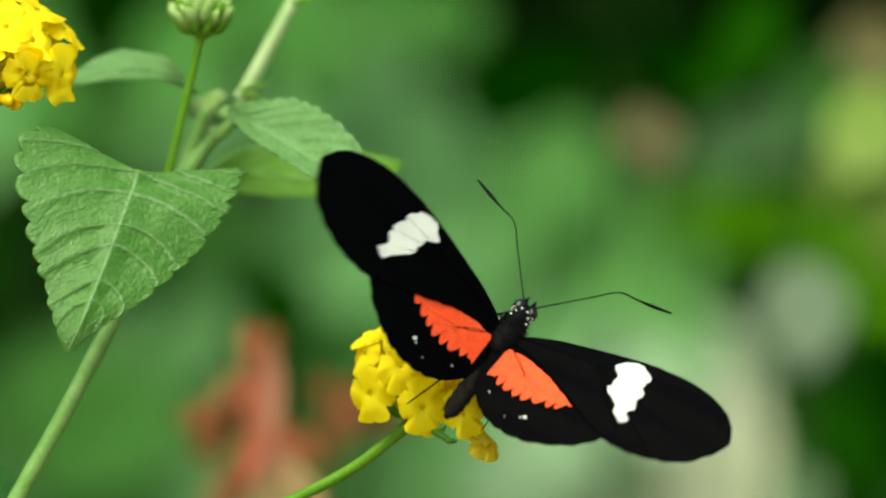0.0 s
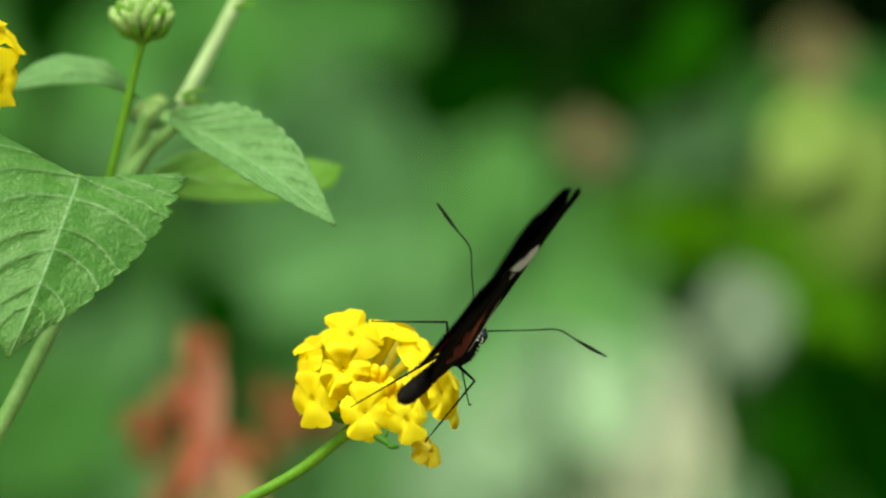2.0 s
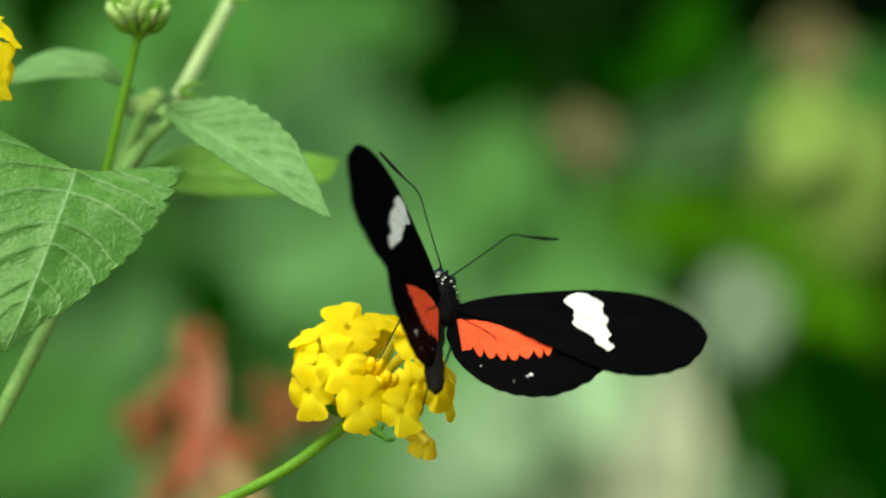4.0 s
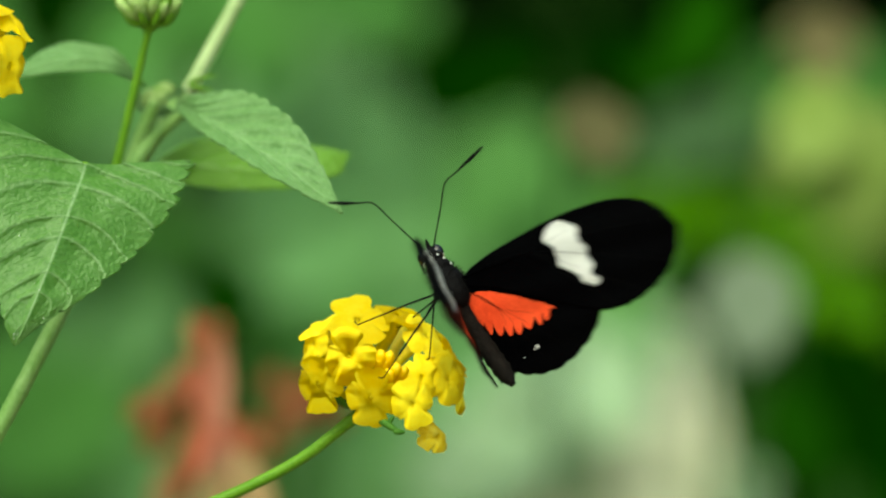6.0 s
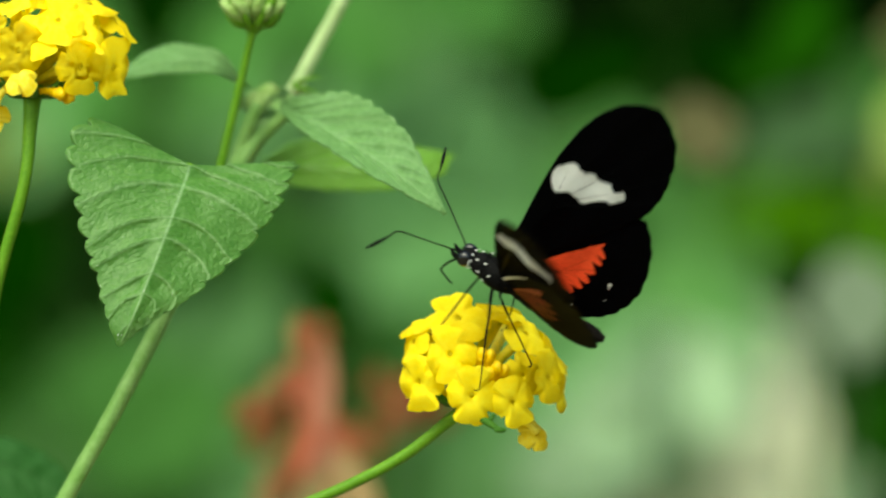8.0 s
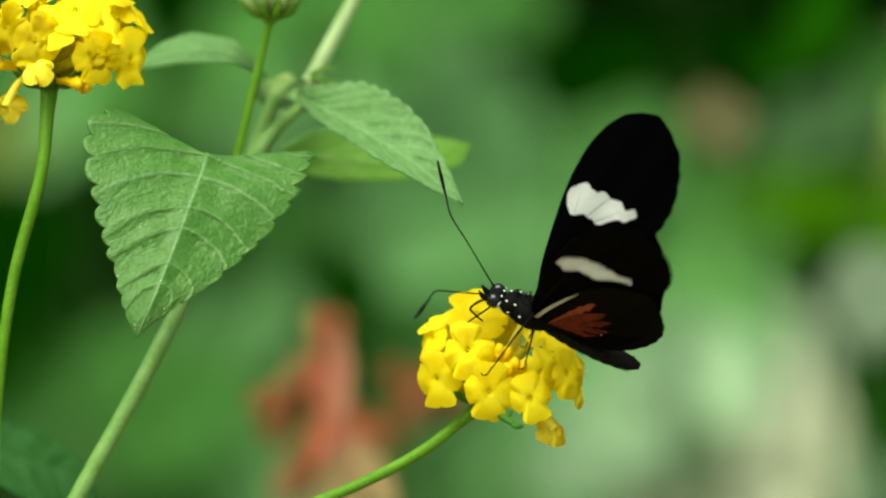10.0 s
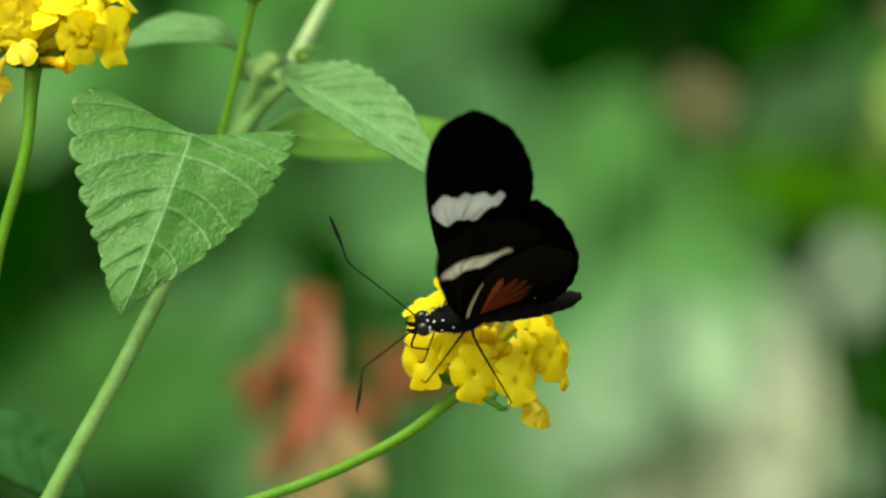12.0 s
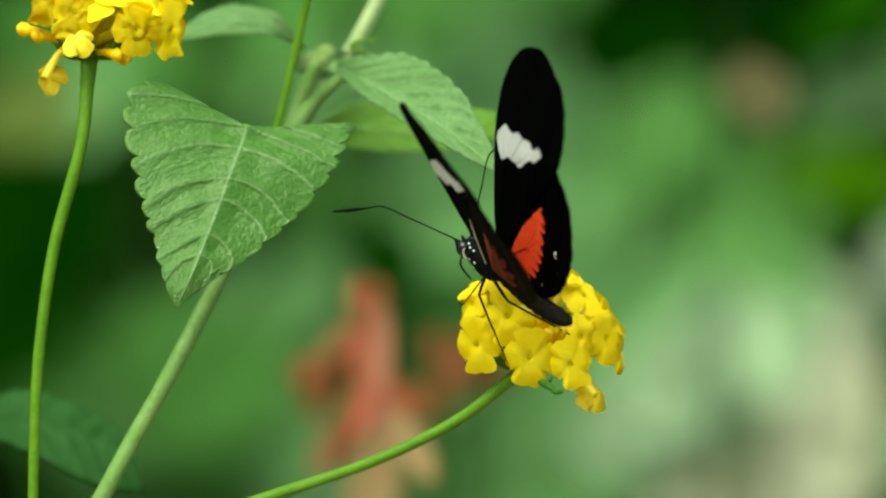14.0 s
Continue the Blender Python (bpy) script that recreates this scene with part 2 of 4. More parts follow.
def leaf_cloud(count, spread, size, seed):
    """Many small folded leaves in one mesh, scattered by spread(rng), each hanging its own way."""
    rng, verts, faces = random.Random(seed), [], []
    for n in range(count):
        spot, long = Vector(spread(rng)), rng.uniform(*size)
        turn = Euler((radians(rng.uniform(20, 95)), 0, radians(rng.uniform(0, 360)))).to_matrix()
        wide, i = long * rng.uniform(0.22, 0.36), len(verts)
        for x, y, z in ((0, 0, 0), (wide, 0.35 * long, 0.12 * long), (0.8 * wide, 0.7 * long, 0.06 * long), (0, long, -0.2 * long), (-0.8 * wide, 0.7 * long, 0.06 * long),
                        (-wide, 0.35 * long, 0.12 * long), (0, 0.5 * long, 0)):
            verts.append(spot + turn @ Vector((x, y, z)))
        faces += [(i, i + 1, i + 6), (i + 1, i + 2, i + 6), (i + 2, i + 3, i + 6), (i + 3, i + 4, i + 6), (i + 4, i + 5, i + 6), (i + 5, i, i + 6)]
    data = bpy.data.meshes.new("leaves")
    data.from_pydata(verts, [], faces)
    return data


def thicket_spot(rng):
    x = rng.uniform(-4.0, 4.0)
    y = 2.6 + 0.12 * x * x * -0.5 + 0.35 * math.sin(1.7 * x) + abs(rng.gauss(0, 0.35))
    top = 2.3 + 0.3 * math.sin(2.3 * x + 1) + 0.2 * math.sin(5.1 * x)
    return x, y, top * rng.random() ** 0.8


# far darker than foliage: the thicket's own shade is in this colour
FAR_LEAF = varied("thicket_leaf_shade_dark", (0.002, 0.014, 0.0005), (0.009, 0.036, 0.002), 2.2, 0.6, 0.2, 8, 0.002, 0.15, 0.05)
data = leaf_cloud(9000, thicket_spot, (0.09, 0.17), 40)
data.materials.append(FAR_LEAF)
tagged(new("thicket", data), "dense foliage behind the flower bed, shade put into its dark green", "thicket", kind="stuff")
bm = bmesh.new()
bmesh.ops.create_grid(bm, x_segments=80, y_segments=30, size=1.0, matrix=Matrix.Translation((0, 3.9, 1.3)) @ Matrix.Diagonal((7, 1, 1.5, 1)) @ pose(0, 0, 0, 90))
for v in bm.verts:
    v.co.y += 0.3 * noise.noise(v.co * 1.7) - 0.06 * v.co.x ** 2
tagged(thick(part("backdrop", bm, FAR), 0.1), "near-black sheet standing in for the shade inside the thicket", "thicket", kind="structure")

# ---- the bed behind: broad-leaved plants far out of focus ----
TONES = {
    # two near-black tones with the bed's shade put into the leaf colour
    "deep": varied("far_leaf_painted_gloom", (0.0010, 0.014, 0.0002), (0.0028, 0.026, 0.0004), 14, 0.8, 0.3, 5, 0.002, 0.2, 0.0),
    "shade": varied("far_leaf_painted_shade", (0.004, 0.034, 0.0008), (0.010, 0.060, 0.002), 14, 0.8, 0.3, 5, 0.002, 0.2, 0.0),
    "mid": varied("far_leaf_mid", (0.046, 0.158, 0.027), (0.078, 0.222, 0.047), 14, 0.45, 0.3, 5, 0.002, 0.25, 0.04),
    "soft": varied("far_leaf_soft", (0.100, 0.245, 0.076), (0.150, 0.325, 0.120), 14, 0.4, 0.3, 5, 0.002, 0.25, 0.04),
    # two tones with the light on the brightest leaves put into them
    "pale": varied("far_leaf_lit_pale", (0.38, 0.47, 0.31), (0.47, 0.55, 0.39), 14, 0.35, 0.3, 5, 0.002, 0.1, 0.04),
    "lit_bright": varied("far_leaf_lit_bright", (0.56, 0.60, 0.39), (0.68, 0.71, 0.51), 14, 0.35, 0.3, 5, 0.002, 0.1, 0.04),
    "lime": varied("far_leaf_lime", (0.050, 0.170, 0.002), (0.080, 0.235, 0.004), 14, 0.45, 0.3, 5, 0.002, 0.3, 0.04),
    "mild": varied("far_leaf_mild", (0.070, 0.200, 0.042), (0.110, 0.270, 0.072), 14, 0.45, 0.3, 5, 0.002, 0.25, 0.04),
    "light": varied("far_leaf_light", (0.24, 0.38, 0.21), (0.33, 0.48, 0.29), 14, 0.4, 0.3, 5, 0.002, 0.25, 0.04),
    "olive": varied("far_leaf_olive", (0.15, 0.235, 0.040), (0.22, 0.31, 0.08), 14, 0.45, 0.3, 5, 0.002, 0.3, 0.04),
    "blue": varied("far_leaf_bluish", (0.070, 0.150, 0.055), (0.10, 0.20, 0.080), 14, 0.45, 0.3, 5, 0.002, 0.25, 0.04),
    "tan": varied("far_leaf_tan", (0.105, 0.095, 0.040), (0.155, 0.140, 0.065), 14, 0.7, 0.3, 5, 0.002, 0.1, 0.04),
    "brown": varied("far_leaf_brown", (0.050, 0.050, 0.020), (0.078, 0.074, 0.032), 14, 0.7, 0.3, 5, 0.002, 0.1, 0.04),
    # a pale leaf's tone, greyed to hold the shade it stands in
    "white": varied("far_leaf_shade_grey", (0.105, 0.155, 0.090), (0.155, 0.205, 0.132), 14, 0.6, 0.3, 5, 0.002, 0.2, 0.2),
    "rose": varied("far_petal_rose", (0.25, 0.054, 0.022), (0.34, 0.088, 0.040), 14, 0.6, 0.3, 5, 0.002, 0.2, 0.2),
    "pink": varied("far_petal_pink", (0.28, 0.105, 0.060), (0.36, 0.155, 0.095), 14, 0.6, 0.3, 5, 0.002, 0.2, 0.2),
    "peach": varied("far_petal_peach", (0.24, 0.16, 0.065), (0.33, 0.23, 0.10), 14, 0.6, 0.3, 5, 0.002, 0.2, 0.2),
    "rust": varied("far_petal_rust", (0.13, 0.036, 0.008), (0.19, 0.062, 0.016), 14, 0.6, 0.3, 5, 0.002, 0.2, 0.2),
}
BED = (
    # plant, then leaves: x, y, half length, half width, lean from upright, tone (plan units), at d millimetres
    ("broadleaf_plant", "broad soft-green leaves of a bed plant, out of focus", 1150, (
        (625, 110, 190, 110, 20, "soft"), (520, 40, 150, 90, -30, "mid"), (720, 265, 160, 100, 50, "soft"), (600, 300, 150, 100, 70, "soft"),
        (850, 340, 150, 75, 55, "soft"), (690, 10, 110, 70, 65, "mid"), (790, 40, 90, 60, 60, "mid"), (560, 180, 130, 90, 40, "soft"))),
    ("broadleaf_plant", "broad pale green leaves of a bed plant, out of focus", 1050, (
        (960, 330, 170, 85, 40, "mild"), (1060, 440, 160, 90, 35, "mild"), (680, 470, 150, 80, 60, "soft"), (1000, 560, 190, 120, 60, "soft"),
        (860, 520, 160, 100, 20, "soft"), (1150, 540, 150, 80, 40, "mild"), (760, 620, 130, 90, 10, "mid"), (900, 650, 160, 110, 60, "soft"))),
    ("broadleaf_plant", "large pale bed-plant leaves with light put into their colour, out of focus", 850, (
        (1200, 600, 110, 66, 150, "soft"), (1265, 660, 120, 80, 152, "pale"), (1235, 750, 150, 105, 150, "lit_bright"), (1300, 770, 110, 64, 155, "lit_bright"), (1265, 860, 150, 110, 150, "lit_bright"),
        (1160, 700, 120, 80, 148, "light"), (1130, 800, 140, 90, 140, "light"), (1090, 930, 170, 100, 70, "lit_bright"), (1230, 960, 170, 100, 85, "lit_bright"), (1340, 860, 100, 54, 155, "lit_bright"), (1410, 900, 90, 54, 150, "light"),
        (1130, 550, 120, 64, 145, "mild"), (1085, 670, 130, 84, 60, "light"), (1010, 760, 150, 100, 40, "light"), (1060, 830, 150, 90, 60, "lit_bright"), (940, 690, 120, 80, 30, "soft"),
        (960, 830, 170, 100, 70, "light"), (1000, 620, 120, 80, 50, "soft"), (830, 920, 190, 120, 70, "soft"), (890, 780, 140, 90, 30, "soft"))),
    # dark-coloured leaves set where shade lies between the plants
    ("broadleaf_plant", "bed plant with shade put into its near-black green, out of focus", 700, (
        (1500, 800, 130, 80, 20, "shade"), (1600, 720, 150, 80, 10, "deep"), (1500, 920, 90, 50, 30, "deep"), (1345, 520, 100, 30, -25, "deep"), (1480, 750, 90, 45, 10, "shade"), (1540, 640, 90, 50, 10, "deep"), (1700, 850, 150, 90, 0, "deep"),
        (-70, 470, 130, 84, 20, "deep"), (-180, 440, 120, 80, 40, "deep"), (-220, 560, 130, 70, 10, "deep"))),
    ("broadleaf_plant", "near-black leaves standing in for shade in the bed, out of focus", 600, (
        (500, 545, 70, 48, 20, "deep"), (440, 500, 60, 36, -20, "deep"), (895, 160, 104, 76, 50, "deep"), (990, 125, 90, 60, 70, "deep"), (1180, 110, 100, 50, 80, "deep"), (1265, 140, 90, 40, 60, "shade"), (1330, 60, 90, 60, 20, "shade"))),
    ("broadleaf_plant", "mid-green bed plant with broad leaves, out of focus", 1200, (
        (250, 640, 150, 110, 30, "soft"), (340, 610, 120, 80, 30, "soft"), (420, 940, 160, 110, 50, "light"), (640, 960, 150, 100, 60, "soft"), (180, 770, 170, 120, 60, "mid"), (300, 850, 160, 110, -20, "soft"), (90, 700, 120, 80, 20, "mid"),
        (60, 830, 150, 100, 70, "soft"), (600, 840, 160, 120, 60, "soft"), (720, 740, 160, 110, 40, "soft"),
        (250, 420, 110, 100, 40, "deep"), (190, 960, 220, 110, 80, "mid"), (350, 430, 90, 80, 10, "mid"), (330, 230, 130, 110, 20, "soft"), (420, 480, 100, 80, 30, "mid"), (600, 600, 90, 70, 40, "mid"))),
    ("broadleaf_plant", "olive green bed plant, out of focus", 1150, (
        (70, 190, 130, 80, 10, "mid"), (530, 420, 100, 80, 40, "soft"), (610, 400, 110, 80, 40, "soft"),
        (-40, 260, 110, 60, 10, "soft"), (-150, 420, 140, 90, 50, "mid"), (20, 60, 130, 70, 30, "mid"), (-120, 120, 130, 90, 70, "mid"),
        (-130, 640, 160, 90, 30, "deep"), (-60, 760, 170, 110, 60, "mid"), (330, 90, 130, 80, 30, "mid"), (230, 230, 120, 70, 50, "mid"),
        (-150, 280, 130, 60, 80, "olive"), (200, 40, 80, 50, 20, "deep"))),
    ("broadleaf_plant", "bright lime-green leaves of a bed plant, out of focus", 1000, (
        (1340, 395, 150, 50, 75, "lime"), (1480, 420, 150, 60, 100, "lime"), (1230, 370, 100, 35, 60, "lime"), (1560, 500, 130, 70, 60, "lime"),
        (1620, 380, 130, 80, 70, "olive"), (1620, 620, 100, 50, 20, "lime"), (1540, 560, 80, 45, 20, "lime"))),
    ("broadleaf_plant", "bluish green leaves of a bed plant, out of focus", 1100, (
        (1320, 250, 120, 55, 80, "blue"), (1250, 290, 80, 45, 60, "blue"), (1080, 350, 90, 40, 60, "mid"), (1400, 240, 90, 50, 60, "blue"), (1450, 150, 80, 44, 50, "mid"), (1650, 160, 90, 60, 20, "mid"))),
    ("broadleaf_plant", "pale olive leaves of a bed plant, out of focus", 520, (
        (1530, 235, 100, 68, 10, "olive"), (1560, 240, 84, 62, 20, "olive"), (1640, 280, 110, 70, 30, "olive"), (1480, 310, 60, 40, 40, "olive"))),
    ("withered_flower", "round withered brown flower head, out of focus", 430, ((1144, 250, 76, 66, 0, "brown"), (1140, 252, 66, 74, 70, "brown"))),
    ("withered_flower", "round withered brown flower head, out of focus", 560, ((1545, 90, 74, 68, 20, "tan"), (1550, 94, 66, 72, 80, "tan"))),
    # a pale leaf built like a flower, shade put into its colour
    ("white_flower", "pale leaf with shade put into its grey-green, out of focus", 520, ((1420, 572, 108, 74, 10, "white"), (1422, 552, 92, 80, -8, "white"))),
    ("red_flower", "rose-red flower spike with orange bracts, out of focus", 260, (
        (446, 620, 56, 24, -8, "rust"), (466, 625, 52, 24, 8, "rose"), (450, 690, 80, 28, -4, "rose"), (480, 700, 80, 22, 6, "pink"), (478, 790, 110, 24, 2, "pink"), (452, 790, 90, 20, 10, "rose"),
        (472, 880, 110, 30, 4, "peach"), (515, 810, 80, 18, -24, "rose"), (425, 830, 90, 22, 22, "rust"), (398, 700, 50, 20, 24, "rust"), (372, 770, 60, 28, 36, "rust"), (345, 735, 34, 18, 50, "rust"),
        (545, 790, 60, 20, -40, "rust"), (395, 865, 80, 28, 40, "peach"), (540, 870, 80, 26, -34, "peach"), (470, 950, 110, 50, 10, "peach"))),
    ("red_flower", "dull red flower with rusty bracts, out of focus", 300, (
        (640, 705, 62, 34, 60, "rust"), (600, 755, 50, 30, 20, "rust"), (675, 745, 50, 28, 80, "rust"), (575, 690, 30, 18, 10, "rust"))),
)


def far_leaf(length, width, seed):
    """A broad pointed leaf, base at the origin, along +z, facing -y; half its length above and below its middle."""
    rows = []
    for i in range(9):
        s = i / 8
        w = width * math.sin(math.pi * min(1, 0.06 + s * 0.94)) ** 0.75
        bend = -0.25 * length * (s - 0.5) ** 2
        z = length * (2 * s - 1)
        rows.append((s, 0, bend, z, -w, bend - 0.2 * w, z + 0.1 * w, w, bend - 0.2 * w, z + 0.1 * w))
    return blade(rows, 6, 0, 0.04 * width, (0, -1, 0), 0, 16, 5, seed, 0.0)


def bed_plant(name, label, d, leaves, seed):
    xs = [l[0] for l in leaves]
    root = site(sum(xs) / len(xs), 900, d + (60 if d > 700 else 420))
    root.z = 0.0
    plant = tagged(new(name), label, "flower" if "flower" in name else "plant", "bed plants behind")
    plant.location = root
    inside = Matrix.Translation(-root)
    rng = random.Random(seed)
    for x, y, a, b, lean, tone in leaves:
        k = (711 + d) / 711 / 12600
        e = d + rng.uniform(-60, 60)
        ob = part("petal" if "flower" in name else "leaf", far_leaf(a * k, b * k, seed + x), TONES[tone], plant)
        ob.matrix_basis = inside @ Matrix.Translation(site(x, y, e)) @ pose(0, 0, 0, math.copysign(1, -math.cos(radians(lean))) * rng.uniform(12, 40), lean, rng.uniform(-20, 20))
        thick(ob, 0.0008)
        bm = bmesh.new()
        top = site(x, y, e + 12) - root
        sway = (0.02 * rng.uniform(-1, 1), 0.02 * rng.uniform(-1, 1), 0.0)
        if d > 700:
            run = [sway, (top.x * 0.4, top.y * 0.5 + 0.02, top.z * 0.55), tuple(top)]
        else:
            run = [sway, (top.x * 0.5, -0.02, top.z * 0.7), (top.x * 0.95, top.y + 0.26, top.z - 0.03), tuple(top)]
        tube(bm, path(run, 18),
             [0.003, 0.0018 * min(1, d / 900), 0.001 * min(1, d / 900)], 7)
        part("stalk", bm, TONES["mid"], plant)
    return plant


for i, (name, label, d, leaves) in enumerate(BED):
    bed_plant(name, label, d, leaves, 11 * i + 3)

# ---- the flowering shrub in focus ----
Q = MM / 12.6


def corolla(radius, lobes, seed, droop=0.0):
    """One floret's face, centre at the origin, opening towards +z: a broad upper lobe, two side lobes that fold back, a notched lower one."""
    bm = bmesh.new()
    rng = random.Random(seed)
    sizes = [rng.uniform(0.80, 0.96) if i % 2 else rng.uniform(0.96, 1.14) for i in range(lobes)]
    tilt = [rng.uniform(-0.34, -0.12) if i % 2 else rng.uniform(-0.08, 0.12) for i in range(lobes)]
    dent = [rng.uniform(0.0, 0.03) if i % 2 else rng.uniform(0.0, 0.08) for i in range(lobes)]
    n, rings, grid = lobes * 14, (0.06, 0.16, 0.30, 0.45, 0.62, 0.78, 0.90, 0.97, 1.0), []
    for r in rings:
        ring = []
        for k in range(n):
            f = k / n * lobes
            i, g = int(f) % lobes, f % 1.0
            near = min(g, 1 - g)
            cleft = math.exp(-(near / 0.055) ** 2) * max(0.0, (r - 0.40) / 0.60) ** 0.7
            corner = abs(math.cos(math.pi * (g - 0.5))) ** 0.22
            ease = math.sin(math.pi * g)
            other = (i + 1) % lobes if g > 0.5 else (i - 1) % lobes
            share = 0.5 + 0.5 * min(1.0, near / 0.14)
            wide = sizes[i] * share + sizes[other] * (1 - share)
            lean = tilt[i] * share + tilt[other] * (1 - share)
            a = 2 * math.pi * k / n + math.pi / 4
            ripple = noise.noise(Vector((2.1 * math.cos(a), 2.1 * math.sin(a), seed * 3.7)))
            size = radius * wide * (0.84 + 0.16 * corner) * (1 - 0.16 * cleft - dent[i] * r * math.exp(-((g - 0.5) / 0.07) ** 2) + 0.12 * ripple)
            reach = size * r * (1 - 0.45 * droop * r)
            puff = 0.10 * (1 - 0.5 * cleft) * math.sin(math.pi * min(1.0, r * 0.9)) - 0.05 * math.exp(-(r / 0.13) ** 2)
            up = radius * (puff - 0.06 * r ** 3 + lean * r * r + 0.16 * r * noise.noise(Vector((1.5 * math.cos(a) * r, 1.5 * math.sin(a) * r, seed * 1.9))))
            up -= droop * radius * r * r
            ring.append(bm.verts.new((reach * math.cos(a), reach * math.sin(a), up)))
        grid.append(ring)
    for r0, r1 in zip(grid, grid[1:]):
        for k in range(n):
            bm.faces.new((r0[k], r0[(k + 1) % n], r1[(k + 1) % n], r1[k]))
    bm.faces.new(grid[0])
    return bm


def mesh_of(name, bm, mat):
    data = bpy.data.meshes.new(name)
    bm.to_mesh(data)
    bm.free()
    for p in data.polygons:
        p.use_smooth = True
    data.materials.append(mat)
    return data


def slab(bm, amount):
    """Gives a sheet its thickness in the mesh itself."""
    bmesh.ops.solidify(bm, geom=bm.faces[:], thickness=amount)
    return bm


FACES = [mesh_of("floret", slab(corolla(3.85 * MM * q, 4, s), 0.0002), PETAL) for s, q in enumerate((0.96, 1.02, 0.92, 0.98, 0.95, 1.0, 0.94))]
FACE_OLD = mesh_of("floret", slab(corolla(3.0 * MM, 4, 9, 0.4), 0.0002), PETAL_OLD)
bm = bmesh.new()
tube(bm, path([(0, 0, -0.0075), (0.0006, 0, -0.004), (0, 0, -0.0003)], 8), [0.0005, 0.0007, 0.0009], 8)
PIPE = mesh_of("tube", bm, TUBE)
bm = bmesh.new()
ball(bm, (0, 0, 0.0002), (0.00095, 0.0011, 0.0014), rings=8, sides=10)
for v in bm.verts:
    v.co.x *= 1 + 0.18 * math.cos(4 * math.atan2(v.co.y, v.co.x))
    v.co.y *= 1 + 0.18 * math.cos(4 * math.atan2(v.co.y, v.co.x))
tube(bm, path([(0, 0, -0.006), (0.0003, 0, -0.003), (0, 0, 0)], 6), [0.0004, 0.0006, 0.0008], 8)
KNOB = mesh_of("bud", bm, PETAL_BUD)


def flower_head(label, x, y, d, base, florets, buds, old, seed):
    """An umbel: florets round a centre, each placed right, up (plan units), nearer (millimetres), with the way it faces (right, up, near) and its size;
    base: where the stem ends, right and up; buds and old florets: right, up, nearer, and the bend of their tube."""
    head = tagged(new("lantana_flower"), label, "flower", "flower heads")
    head.location = site(x, y, d)
    rng = random.Random(seed)
    foot = Vector((base[0] * Q, 0, base[1] * Q))
    bm = bmesh.new()
    ball(bm, foot + Vector((0, 0, 0.0009)), (0.0017, 0.0017, 0.0017), rings=8, sides=12)
    part("receptacle", bm, STEM_GREEN, head, "green receptacle under the florets")

    def place(spot, way, mesh, size, name):
        turn = way.normalized().to_track_quat("Z", "Y").to_matrix().to_4x4() @ pose(0, 0, 0, 0, 0, rng.uniform(-30, 30))
        return shared(name, mesh, head, Matrix.Translation(spot) @ turn @ Matrix.Diagonal((size, size, size, 1)))

    def pipe(ob, size):
        root = ob.matrix_basis.inverted() @ (foot + Vector((rng.uniform(-0.001, 0.001), rng.uniform(-0.001, 0.001), 0.0012)))
        shared("tube", PIPE, ob, Matrix.Translation((0, 0, -0.0003)) @ (-root).to_track_quat("Z", "Y").to_matrix().to_4x4() @ Matrix.Diagonal((1, 1, root.length / 0.0075, 1)))

    for h, up, near, fh, fu, fn, size in florets:
        pipe(place(Vector((h * Q, -near * MM, up * Q)), Vector((fh, -fn, fu)), FACES[rng.randrange(7)], size, "floret"), size)
    for h, up, near, sag in buds:
        tip = Vector((h * Q, -near * MM, up * Q))
        way = tip - foot + Vector((0, 0, -sag * MM))
        ob = place(tip, way, KNOB, 0.82, "bud")
        bm = bmesh.new()
        tube(bm, path([tuple(foot + Vector((0, 0, 0.0006))), tuple(foot.lerp(tip, 0.55) + Vector((0, -0.0004, sag * MM * 0.5))), tuple(tip)], 10), [0.0005, 0.0005, 0.0006, 0.0009], 8)
        part("bud_tube", bm, PETAL_BUD, head)
    for h, up, near, sag in old:
        tip = Vector((h * Q, -near * MM, up * Q))
        way = Vector((0.25 * h * Q, -0.004, 0.0024 - 0.3 * sag * MM))
        tagged(place(tip, way, FACE_OLD, 1.0, "floret"), "withered pale yellow floret")
        bm = bmesh.new()
        tube(bm, path([tuple(foot + Vector((0, -0.0012, 0.0008))), tuple(foot.lerp(tip, 0.6) + Vector((0, -0.0006, sag * MM * 0.55))), tuple(tip)], 12), [0.0005, 0.0005, 0.0007], 8)
        part("floret_tube", bm, PETAL_OLD, head)
    for n in range(11):
        a = n * 2 * math.pi / 11 + 0.3
        reach = rng.uniform(0.0045, 0.0075)
        out = Vector((math.cos(a), math.sin(a), 0))
        bm = bmesh.new()
        tube(bm, path([tuple(foot + Vector((0, 0, 0.0003))), tuple(foot + out * reach * 0.55 + Vector((0, 0, 0.0004))), tuple(foot + out * reach + Vector((0, 0, 0.0026)))], 8),
             [0.0004, 0.0007, 0.0005, 0.0001], 6)
        part("bract", bm, BRACT, head)
    return head


def to_head(head, bm):
    bmesh.ops.translate(bm, verts=bm.verts[:], vec=-head.location)
    return bm


